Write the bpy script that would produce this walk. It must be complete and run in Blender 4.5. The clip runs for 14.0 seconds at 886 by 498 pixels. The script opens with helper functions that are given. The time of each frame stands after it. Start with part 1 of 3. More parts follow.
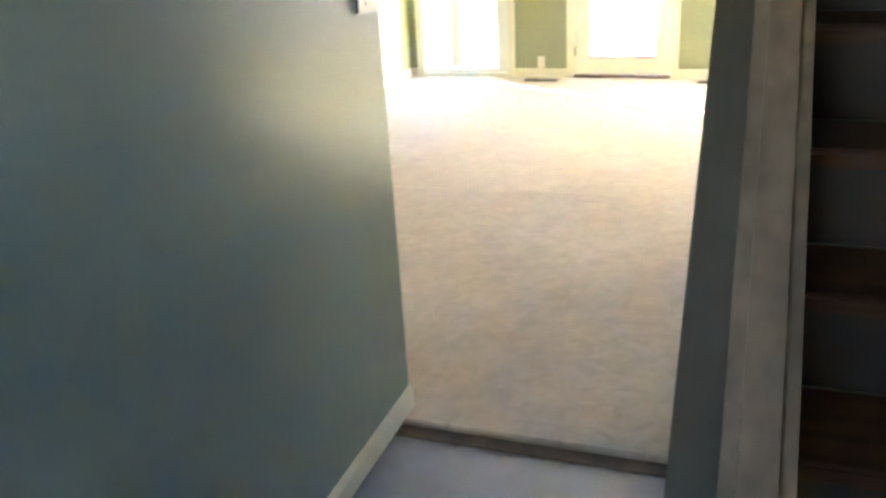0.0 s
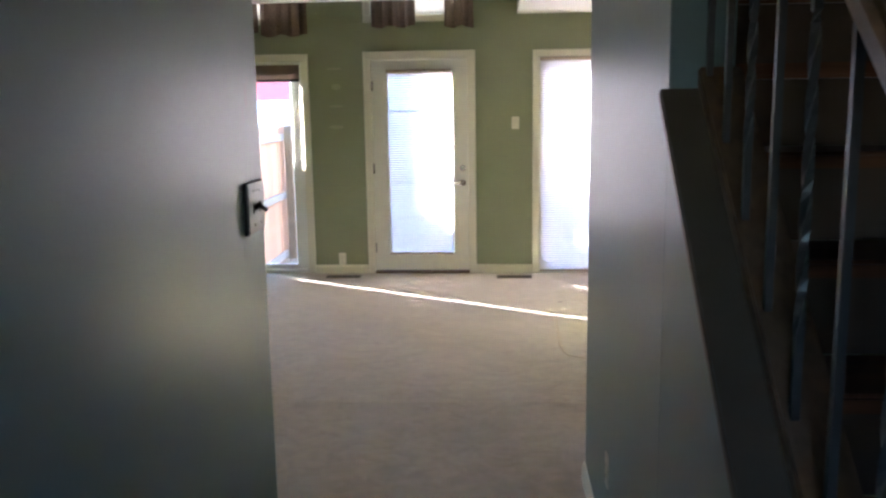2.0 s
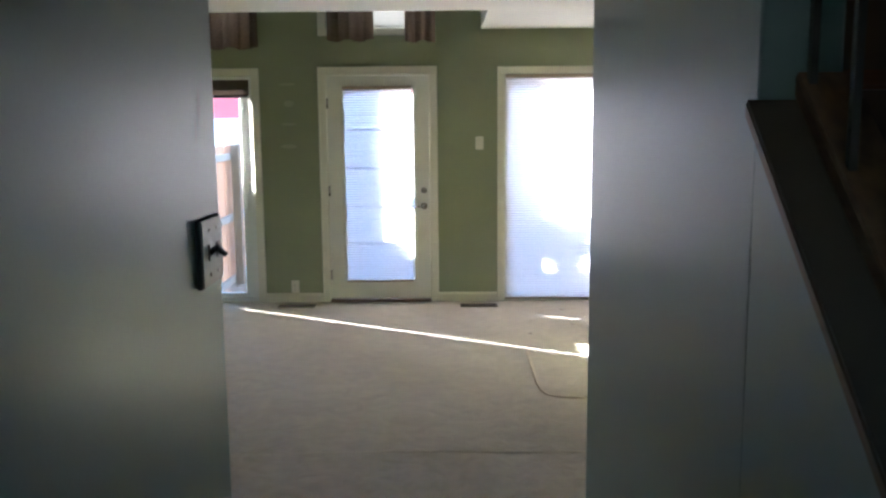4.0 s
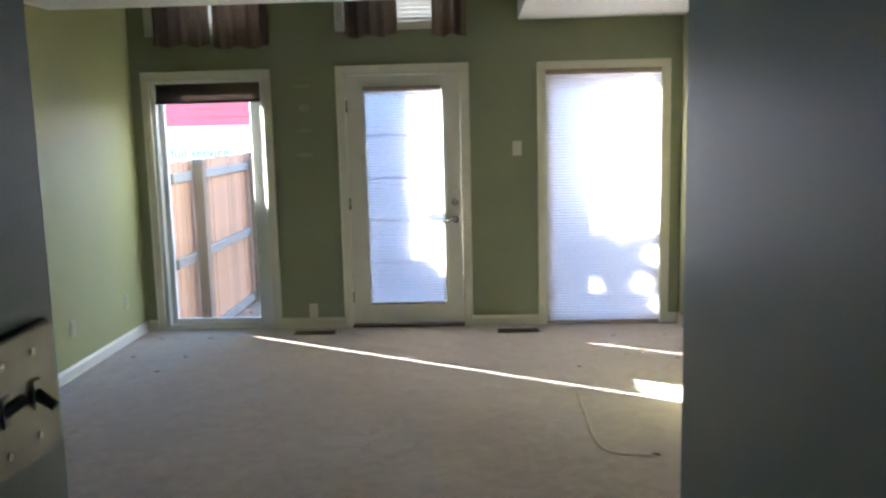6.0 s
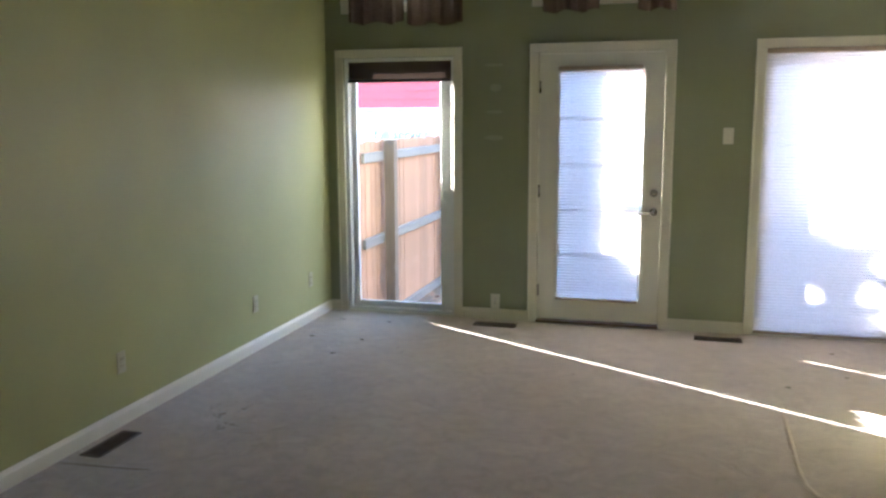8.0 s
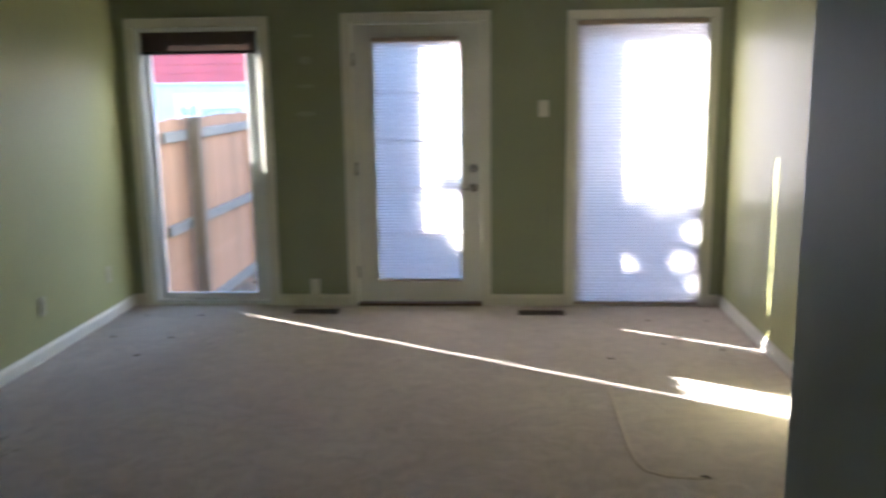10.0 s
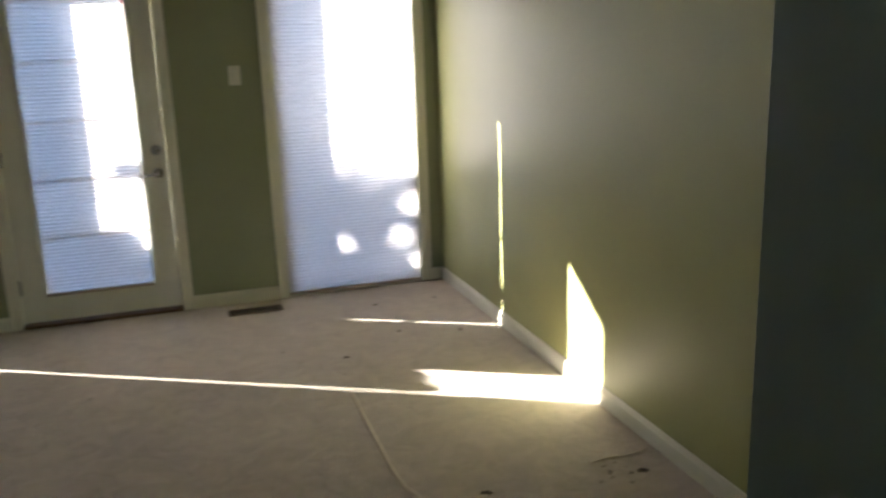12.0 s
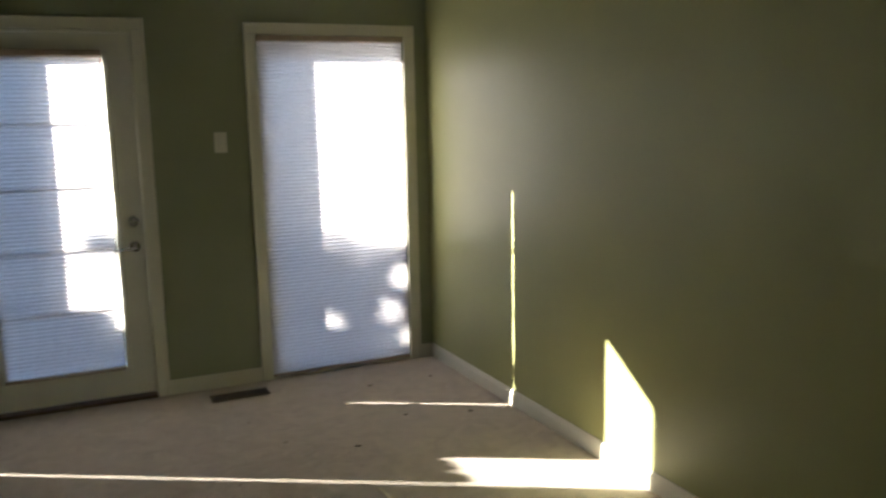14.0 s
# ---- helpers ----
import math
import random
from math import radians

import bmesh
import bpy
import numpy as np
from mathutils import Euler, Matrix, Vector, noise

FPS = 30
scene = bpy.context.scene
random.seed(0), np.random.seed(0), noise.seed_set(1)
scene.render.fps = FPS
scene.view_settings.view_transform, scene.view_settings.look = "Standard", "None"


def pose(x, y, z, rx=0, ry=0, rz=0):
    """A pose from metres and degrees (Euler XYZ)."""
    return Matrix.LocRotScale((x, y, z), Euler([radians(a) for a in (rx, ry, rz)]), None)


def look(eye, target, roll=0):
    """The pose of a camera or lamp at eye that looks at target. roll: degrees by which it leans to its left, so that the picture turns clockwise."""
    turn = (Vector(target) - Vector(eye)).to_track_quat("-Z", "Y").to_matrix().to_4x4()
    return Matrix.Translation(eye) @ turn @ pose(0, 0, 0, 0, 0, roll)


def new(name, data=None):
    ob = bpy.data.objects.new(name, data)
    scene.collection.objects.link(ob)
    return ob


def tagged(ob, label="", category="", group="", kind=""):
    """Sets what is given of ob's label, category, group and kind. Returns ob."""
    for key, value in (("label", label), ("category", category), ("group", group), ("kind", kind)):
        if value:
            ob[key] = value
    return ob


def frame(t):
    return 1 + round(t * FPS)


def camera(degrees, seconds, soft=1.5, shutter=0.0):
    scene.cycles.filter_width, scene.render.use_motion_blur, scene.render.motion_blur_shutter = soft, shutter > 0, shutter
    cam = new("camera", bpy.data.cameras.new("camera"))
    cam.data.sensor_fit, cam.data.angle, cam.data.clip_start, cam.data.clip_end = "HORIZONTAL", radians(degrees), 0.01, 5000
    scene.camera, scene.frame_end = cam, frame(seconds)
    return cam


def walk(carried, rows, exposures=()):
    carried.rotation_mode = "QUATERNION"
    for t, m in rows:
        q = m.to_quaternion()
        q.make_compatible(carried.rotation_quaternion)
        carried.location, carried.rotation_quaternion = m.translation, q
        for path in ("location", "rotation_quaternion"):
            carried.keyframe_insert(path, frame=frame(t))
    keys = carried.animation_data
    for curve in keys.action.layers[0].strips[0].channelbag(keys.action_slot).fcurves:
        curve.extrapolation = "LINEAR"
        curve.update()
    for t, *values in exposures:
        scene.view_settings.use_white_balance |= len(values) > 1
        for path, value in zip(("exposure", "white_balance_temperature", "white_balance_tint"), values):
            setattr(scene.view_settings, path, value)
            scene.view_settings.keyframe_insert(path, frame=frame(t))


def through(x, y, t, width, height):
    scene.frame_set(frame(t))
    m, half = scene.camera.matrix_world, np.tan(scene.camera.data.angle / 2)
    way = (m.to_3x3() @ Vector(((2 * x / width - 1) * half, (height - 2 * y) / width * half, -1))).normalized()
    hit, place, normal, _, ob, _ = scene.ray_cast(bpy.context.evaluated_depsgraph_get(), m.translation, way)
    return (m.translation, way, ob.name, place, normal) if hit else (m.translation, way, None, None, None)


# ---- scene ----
cam = camera(55.1, 14.0, soft=2.5, shutter=0.5)
PATH = [
    (0, (1.172, -8.338, 1.570), (0.522, -6.596, 0.836), -3.3),
    (0.3, (1.122, -8.323, 1.590), (0.549, -6.528, 0.924), -1.9),
    (0.5, (1.062, -8.263, 1.549), (0.489, -6.430, 0.989), -1.3),
    (1, (0.976, -8.157, 1.612), (0.536, -6.247, 1.216), -0.2),
    (1.5, (0.867, -8.121, 1.620), (0.733, -6.160, 1.249), -0.6),
    (2, (0.751, -8.120, 1.631), (0.618, -6.153, 1.293), -0.9),
    (2.5, (0.673, -8.075, 1.625), (0.705, -6.101, 1.304), -0.6),
    (2.7, (0.665, -8.036, 1.633), (0.646, -6.056, 1.350), -1.1),
    (4.8, (0.569, -7.356, 1.608), (0.567, -5.378, 1.309), -0.1),
    (5, (0.597, -7.273, 1.606), (0.523, -5.292, 1.339), -0.3),
    (5.5, (0.634, -7.041, 1.621), (0.532, -5.067, 1.317), 1.0),
    (6, (0.578, -6.833, 1.627), (0.496, -4.856, 1.341), -1.4),
    (6.5, (0.534, -6.706, 1.625), (0.426, -4.750, 1.223), -1.3),
    (7, (0.586, -6.565, 1.610), (0.240, -4.625, 1.270), -1.4),
    (7.2, (0.581, -6.512, 1.598), (0.143, -4.578, 1.335), -1.2),
    (9.5, (0.683, -6.325, 1.598), (0.107, -4.458, 1.169), -0.4),
    (10, (0.580, -6.132, 1.604), (0.451, -4.172, 1.228), -0.8),
    (10.5, (0.524, -5.997, 1.601), (0.528, -4.051, 1.142), -0.9),
    (11, (0.568, -5.773, 1.609), (0.650, -3.829, 1.147), -2.2),
    (11.5, (0.565, -5.601, 1.595), (0.782, -3.678, 1.089), -1.4),
    (12, (0.465, -5.415, 1.608), (1.058, -3.566, 1.130), -2.0),
    (12.5, (0.312, -5.349, 1.589), (1.048, -3.567, 1.054), 0.6),
    (13, (0.269, -5.182, 1.546), (0.991, -3.391, 1.025), 0.9),
    (13.5, (0.184, -5.017, 1.590), (0.881, -3.187, 1.183), -0.7),
    (14, (0.017, -4.971, 1.602), (0.837, -3.176, 1.277), -1.2),
]
walk(cam, [(t, look(eye, target, roll)) for t, eye, target, roll in PATH],
     [(0.0, 7.50, 6700, 15), (0.5, 6.95, 6900, 27), (0.8, 6.25, 7050, 33), (1.1, 5.85, 6900, 34), (1.5, 5.65, 6450, 27), (2.0, 5.40, 5900, 19),
      (2.5, 5.35, 5750, 15), (5.0, 4.70, 5550, 11), (5.5, 4.75, 5600, 11), (6.5, 4.50, 5600, 12), (7.0, 4.55, 5700, 13), (9.5, 4.83, 5850, 14),
      (10.0, 4.22, 5700, 14), (10.5, 4.20, 5700, 12), (11.0, 4.00, 5850, 10), (12.0, 3.90, 6150, 8), (13.0, 3.88, 6300, 8), (14.0, 3.30, 6250, 6)])

# ---------------------------------------------------------------- light
world = bpy.data.worlds.new("sky_world")
scene.world = world
world.use_nodes = True
wn = world.node_tree.nodes
sky = wn.new("ShaderNodeTexSky")
sky.sky_type = "NISHITA"
sky.sun_disc = False
sky.ozone_density = 3.0
SUN_SLOPE, SUN_TURN = 0.325, 0.577
SUN_ELEV = math.atan(SUN_SLOPE)
SUN_AZ = math.atan2(-1.0, SUN_TURN)
sky.sun_elevation = SUN_ELEV
sky.sun_rotation = -SUN_AZ
world.node_tree.links.new(sky.outputs[0], wn["Background"].inputs[0])
wn["Background"].inputs[1].default_value = 0.115

sun_data = bpy.data.lights.new("sun", "SUN")
sun_data.energy = 5.0
sun_data.angle = radians(0.53)
sun_data.color = (1.0, 0.91, 0.77)
sun = new("sun", sun_data)
sun.location = (-8, 4.6, 4)
sun_way = Vector((1.0, -SUN_TURN, -SUN_SLOPE * math.hypot(1, SUN_TURN)))
sun.rotation_euler = sun_way.to_track_quat("-Z", "Y").to_euler()


# ---------------------------------------------------------------- materials
def nodes_of(name):
    m = bpy.data.materials.new(name)
    m.use_nodes = True
    return m, m.node_tree.nodes, m.node_tree.links, m.node_tree.nodes["Principled BSDF"]


def paint(name, color, rough=0.5, vary=0.06, scale=3.0, fine=180.0, bump=0.08, metal=0.0, spec=0.5, coords="Object", dist=0.002,
          stretch=(1, 1, 1), grain=0.0, island=0.0):
    """A surface with broad tone changes, fine grain and a shallow relief."""
    m, n, l, b = nodes_of(name)
    tc = n.new("ShaderNodeTexCoord")
    mp = n.new("ShaderNodeMapping")
    mp.inputs["Scale"].default_value = stretch
    l.new(tc.outputs[coords], mp.inputs[0])
    broad = n.new("ShaderNodeTexNoise")
    broad.inputs["Scale"].default_value = scale
    broad.inputs["Detail"].default_value = 5
    small = n.new("ShaderNodeTexNoise")
    small.inputs["Scale"].default_value = fine
    small.inputs["Detail"].default_value = 3
    for k in (broad, small):
        l.new(mp.outputs[0], k.inputs["Vector"])
    add = n.new("ShaderNodeMath")
    add.operation = "MULTIPLY_ADD"
    add.inputs[1].default_value = grain
    l.new(small.outputs[0], add.inputs[0])
    l.new(broad.outputs[0], add.inputs[2])
    ramp = n.new("ShaderNodeValToRGB")
    lo = [max(0, c * (1 - vary)) for c in color]
    hi = [min(1, c * (1 + vary)) for c in color]
    ramp.color_ramp.elements[0].position = 0.3 + grain * 0.4
    ramp.color_ramp.elements[1].position = 0.7 + grain * 0.6
    ramp.color_ramp.elements[0].color = (*lo, 1)
    ramp.color_ramp.elements[1].color = (*hi, 1)
    l.new(add.outputs[0], ramp.inputs[0])
    col = ramp.outputs[0]
    if island:
        oi = n.new("ShaderNodeObjectInfo")
        hs = n.new("ShaderNodeHueSaturation")
        mr = n.new("ShaderNodeMapRange")
        mr.inputs[3].default_value = 1 - island
        mr.inputs[4].default_value = 1 + island
        l.new(oi.outputs["Random"], mr.inputs[0])
        l.new(mr.outputs[0], hs.inputs["Value"])
        l.new(col, hs.inputs["Color"])
        col = hs.outputs[0]
    l.new(col, b.inputs["Base Color"])
    rr = n.new("ShaderNodeMapRange")
    rr.inputs[3].default_value = max(0.03, rough - 0.06)
    rr.inputs[4].default_value = min(1, rough + 0.06)
    l.new(broad.outputs[0], rr.inputs[0])
    l.new(rr.outputs[0], b.inputs["Roughness"])
    b.inputs["Metallic"].default_value = metal
    b.inputs["Specular IOR Level"].default_value = spec
    if bump:
        bp = n.new("ShaderNodeBump")
        bp.inputs["Strength"].default_value = bump
        bp.inputs["Distance"].default_value = dist
        l.new(small.outputs[0], bp.inputs["Height"])
        l.new(bp.outputs[0], b.inputs["Normal"])
    return m


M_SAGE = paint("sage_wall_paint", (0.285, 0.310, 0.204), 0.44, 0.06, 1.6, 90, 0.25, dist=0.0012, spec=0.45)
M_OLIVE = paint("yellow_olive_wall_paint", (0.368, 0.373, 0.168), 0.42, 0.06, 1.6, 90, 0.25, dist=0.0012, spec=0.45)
M_HALL = paint("blue_grey_wall_paint", (0.214, 0.290, 0.276), 0.385, 0.05, 1.6, 90, 0.25, dist=0.0012)
M_CEIL = paint("ceiling_paint", (0.78, 0.76, 0.70), 0.9, 0.03, 2, 120, 0.4)
M_TRIM = paint("cream_trim_paint", (0.72, 0.70, 0.60), 0.34, 0.03, 6, 60, 0.05)
M_DOOR = paint("white_door_paint", (0.74, 0.73, 0.66), 0.32, 0.03, 5, 70, 0.05)
M_VINYL = paint("white_vinyl", (0.76, 0.77, 0.76), 0.3, 0.03, 5, 70, 0.03)
M_TREAD = paint("stained_tread_wood", (0.155, 0.060, 0.028), 0.42, 0.3, 4, 30, 0.15, stretch=(1, 9, 9), spec=0.25)
M_RISER = paint("dark_riser_paint", (0.105, 0.070, 0.050), 0.6, 0.12, 4, 60, 0.1, spec=0.15)
M_CAPWOOD = paint("brown_cap_wood", (0.20, 0.118, 0.072), 0.42, 0.2, 5, 40, 0.1, spec=0.3, stretch=(8, 1, 8))
M_CAPPAINT = paint("olive_brown_paint", (0.135, 0.102, 0.070), 0.45, 0.12, 4, 60, 0.1, spec=0.3)
M_IRON = paint("dark_iron", (0.075, 0.070, 0.068), 0.36, 0.12, 14, 120, 0.1, metal=0.25)
M_TILE = paint("grey_floor_vinyl", (0.24, 0.25, 0.29), 0.4, 0.12, 7, 90, 0.1)
M_EXTWALL = paint("exterior_siding_paint", (0.5, 0.47, 0.4), 0.7, 0.06, 3, 60, 0.2)


def carpet_material():
    m, n, l, b = nodes_of("beige_carpet")
    tc = n.new("ShaderNodeTexCoord")
    big = n.new("ShaderNodeTexNoise")
    big.inputs["Scale"].default_value = 1.3
    big.inputs["Detail"].default_value = 6
    mid = n.new("ShaderNodeTexNoise")
    mid.inputs["Scale"].default_value = 11
    mid.inputs["Detail"].default_value = 4
    mid.inputs["Distortion"].default_value = 1.0
    fine = n.new("ShaderNodeTexNoise")
    fine.inputs["Scale"].default_value = 220
    fine.inputs["Detail"].default_value = 2
    for k in (big, mid, fine):
        l.new(tc.outputs["Object"], k.inputs["Vector"])
    r1 = n.new("ShaderNodeValToRGB")
    r1.color_ramp.elements[0].position, r1.color_ramp.elements[1].position = 0.32, 0.68
    r1.color_ramp.elements[0].color = (0.49, 0.395, 0.305, 1)
    r1.color_ramp.elements[1].color = (0.60, 0.495, 0.385, 1)
    l.new(big.outputs[0], r1.inputs[0])
    r2 = n.new("ShaderNodeValToRGB")
    r2.color_ramp.elements[0].position, r2.color_ramp.elements[1].position = 0.3, 0.7
    r2.color_ramp.elements[0].color = (0.76, 0.75, 0.74, 1)
    r2.color_ramp.elements[1].color = (1.0, 1.0, 1.0, 1)
    l.new(mid.outputs[0], r2.inputs[0])
    r3 = n.new("ShaderNodeValToRGB")
    r3.color_ramp.elements[0].position, r3.color_ramp.elements[1].position = 0.3, 0.7
    r3.color_ramp.elements[0].color = (0.72, 0.72, 0.72, 1)
    r3.color_ramp.elements[1].color = (1.0, 1.0, 1.0, 1)
    l.new(fine.outputs[0], r3.inputs[0])
    mx = n.new("ShaderNodeMix")
    mx.data_type, mx.blend_type = "RGBA", "MULTIPLY"
    mx.inputs[0].default_value = 1
    l.new(r1.outputs[0], mx.inputs[6])
    l.new(r2.outputs[0], mx.inputs[7])
    mx2 = n.new("ShaderNodeMix")
    mx2.data_type, mx2.blend_type = "RGBA", "MULTIPLY"
    mx2.inputs[0].default_value = 1
    l.new(mx.outputs[2], mx2.inputs[6])
    l.new(r3.outputs[0], mx2.inputs[7])
    l.new(mx2.outputs[2], b.inputs["Base Color"])
    b.inputs["Roughness"].default_value = 0.95
    b.inputs["Specular IOR Level"].default_value = 0.15
    b.inputs["Sheen Weight"].default_value = 0.5
    b.inputs["Sheen Roughness"].default_value = 0.5
    sm = n.new("ShaderNodeMath")
    sm.operation = "MULTIPLY_ADD"
    sm.inputs[1].default_value = 1.6
    l.new(mid.outputs[0], sm.inputs[0])
    l.new(fine.outputs[0], sm.inputs[2])
    bp = n.new("ShaderNodeBump")
    bp.inputs["Strength"].default_value = 0.55
    bp.inputs["Distance"].default_value = 0.006
    l.new(sm.outputs[0], bp.inputs["Height"])
    l.new(bp.outputs[0], b.inputs["Normal"])
    return m


def glass_material():
    m, n, l, b = nodes_of("clear_glass")
    n.remove(b)
    tr = n.new("ShaderNodeBsdfTransparent")
    tr.inputs[0].default_value = (0.93, 0.96, 0.95, 1)
    gl = n.new("ShaderNodeBsdfGlossy")
    gl.inputs["Roughness"].default_value = 0.02
    fr = n.new("ShaderNodeFresnel")
    fr.inputs[0].default_value = 1.45
    mx = n.new("ShaderNodeMixShader")
    l.new(fr.outputs[0], mx.inputs[0])
    l.new(tr.outputs[0], mx.inputs[1])
    l.new(gl.outputs[0], mx.inputs[2])
    l.new(mx.outputs[0], n["Material Output"].inputs[0])
    return m


def cloth(name, color, through=0.5, scale=60, stretch=(1, 1, 1), vary=0.12):
    """A thin woven cloth that lets light through."""
    m, n, l, b = nodes_of(name)
    n.remove(b)
    tc = n.new("ShaderNodeTexCoord")
    mp = n.new("ShaderNodeMapping")
    mp.inputs["Scale"].default_value = stretch
    ns = n.new("ShaderNodeTexNoise")
    ns.inputs["Scale"].default_value = scale
    ns.inputs["Detail"].default_value = 4
    l.new(tc.outputs["Object"], mp.inputs[0])
    l.new(mp.outputs[0], ns.inputs["Vector"])
    rp = n.new("ShaderNodeValToRGB")
    rp.color_ramp.elements[0].position, rp.color_ramp.elements[1].position = 0.3, 0.7
    rp.color_ramp.elements[0].color = (*[c * (1 - vary) for c in color], 1)
    rp.color_ramp.elements[1].color = (*[min(1, c * (1 + vary)) for c in color], 1)
    l.new(ns.outputs[0], rp.inputs[0])
    df = n.new("ShaderNodeBsdfDiffuse")
    tl = n.new("ShaderNodeBsdfTranslucent")
    for k in (df, tl):
        l.new(rp.outputs[0], k.inputs[0])
    mx = n.new("ShaderNodeMixShader")
    mx.inputs[0].default_value = through
    l.new(df.outputs[0], mx.inputs[1])
    l.new(tl.outputs[0], mx.inputs[2])
    l.new(mx.outputs[0], n["Material Output"].inputs[0])
    return m


M_CARPET = carpet_material()
M_GLASS = glass_material()
M_SHADE = cloth("white_shade_cloth", (0.70, 0.67, 0.725), 0.60, 40, (1, 1, 6), 0.08)


# ---------------------------------------------------------------- builders
def mesh_ob(name, bm, material, smooth=False):
    me = bpy.data.meshes.new(name)
    bm.normal_update()
    bm.to_mesh(me)
    bm.free()
    if material:
        me.materials.append(material)
    if smooth:
        for p in me.polygons:
            p.use_smooth = True
    return new(name, me)


def part(name, bm, material, parent, label="", smooth=False):
    ob = mesh_ob(name, bm, material, smooth)
    ob.parent = parent
    if label:
        ob["label"] = label
    return ob


def thing(name, label, category, at=(0, 0, 0), group="", kind=""):
    ob = new(name)
    ob.empty_display_size = 0.1
    ob.location = at
    return tagged(ob, label, category, group, kind)


def box(x0, x1, y0, y1, z0, z1, bevel=0.0, bm=None, seg=1):
    """Adds a box with softened edges to bm."""
    out = bm or bmesh.new()
    one = bmesh.new() if bm else out
    bmesh.ops.create_cube(one, size=1.0)
    for v in one.verts:
        v.co = Vector(((x0 + x1) / 2 + v.co.x * (x1 - x0), (y0 + y1) / 2 + v.co.y * (y1 - y0), (z0 + z1) / 2 + v.co.z * (z1 - z0)))
    if bevel:
        bmesh.ops.bevel(one, geom=one.edges[:], offset=bevel, segments=seg, affect="EDGES", clamp_overlap=True)
    if bm:
        merge(out, one)
    return out


def merge(bm, one):
    me = bpy.data.meshes.new("scratch")
    one.to_mesh(me)
    one.free()
    bm.from_mesh(me)
    bpy.data.meshes.remove(me)


def cylinder(p0, p1, r, bm=None, sides=12, r2=None):
    out = bm or bmesh.new()
    a, b = Vector(p0), Vector(p1)
    d = b - a
    m = Matrix.Translation((a + b) / 2) @ d.to_track_quat("Z", "Y").to_matrix().to_4x4()
    bmesh.ops.create_cone(out, cap_ends=True, segments=sides, radius1=r, radius2=r if r2 is None else r2, depth=d.length, matrix=m)
    return out


def prism(profile, axis, a, b, bm=None):
    """Extrudes a closed profile of 2D points along an axis from a to b. The profile is in the two other axes, in xyz order."""
    out = bm or bmesh.new()
    def place(p, t):
        q = [p[0], p[1]]
        q.insert("xyz".index(axis), t)
        return Vector(q)
    lo = [out.verts.new(place(p, a)) for p in profile]
    hi = [out.verts.new(place(p, b)) for p in profile]
    n = len(profile)
    faces = [out.faces.new(lo[::-1]), out.faces.new(hi)]
    for i in range(n):
        faces.append(out.faces.new((lo[i], lo[(i + 1) % n], hi[(i + 1) % n], hi[i])))
    bmesh.ops.recalc_face_normals(out, faces=faces)
    return out


def wall_with_holes(u0, u1, z0, z1, d0, d1, holes, along="x"):
    """A wall slab between depths d0 and d1, with rectangular holes (ua, ub, za, zb) through it; one closed skin."""
    bm = bmesh.new()
    us = sorted({u0, u1, *[h[0] for h in holes], *[h[1] for h in holes]})
    zs = sorted({z0, z1, *[h[2] for h in holes], *[h[3] for h in holes]})
    us, zs = [u for u in us if u0 <= u <= u1], [z for z in zs if z0 <= z <= z1]
    def solid(i, j):
        if not (0 <= i < len(us) - 1 and 0 <= j < len(zs) - 1):
            return False
        u, z = (us[i] + us[i + 1]) / 2, (zs[j] + zs[j + 1]) / 2
        return not any(h[0] < u < h[1] and h[2] < z < h[3] for h in holes)
    cache = {}
    def v(i, j, d):
        if (i, j, d) not in cache:
            cache[i, j, d] = bm.verts.new((us[i], d, zs[j]) if along == "x" else (d, us[i], zs[j]))
        return cache[i, j, d]
    for i in range(len(us) - 1):
        for j in range(len(zs) - 1):
            if not solid(i, j):
                continue
            for d in (d0, d1):
                bm.faces.new((v(i, j, d), v(i + 1, j, d), v(i + 1, j + 1, d), v(i, j + 1, d)))
            for (di, dj), (a, b) in {(-1, 0): ((i, j), (i, j + 1)), (1, 0): ((i + 1, j), (i + 1, j + 1)),
                                     (0, -1): ((i, j), (i + 1, j)), (0, 1): ((i, j + 1), (i + 1, j + 1))}.items():
                if not solid(i + di, j + dj):
                    bm.faces.new((v(*a, d0), v(*b, d0), v(*b, d1), v(*a, d1)))
    bmesh.ops.recalc_face_normals(bm, faces=bm.faces[:])
    return bm


def structure(name, bm, material, label, category="wall", smooth=False):
    return tagged(mesh_ob(name, bm, material, smooth), label, category, kind="structure")


# ---------------------------------------------------------------- plan (metres)
XL, XR = -2.18, 2.20            # side walls of the room
HL, HR = 0.155, 1.12            # faces of the hall walls
YHL, YHR = -6.02, -4.60         # where the hall walls end at the room
YFRONT = -10.0                  # entry wall behind the walk
ZC = 2.435                      # ceiling
ZTOP = 4.95                     # upper ceiling over the tall bay
BAY_Y, BAY_X = -1.25, 0.92      # edges of the tall bay along the window wall
WT = 0.15                       # outside wall thickness
CASE = 0.065                    # casing width
WL = (-2.03, -1.115, 0.0, 2.045)    # openings: x0, x1, z0, z1
DO = (-0.463, 0.466, 0.0, 2.055)
WR = (1.13, 2.045, 0.0, 2.045)
UL = (-1.97, -1.12, 2.45, 3.75)     # upper windows
UD = (-0.45, 0.45, 2.45, 3.75)

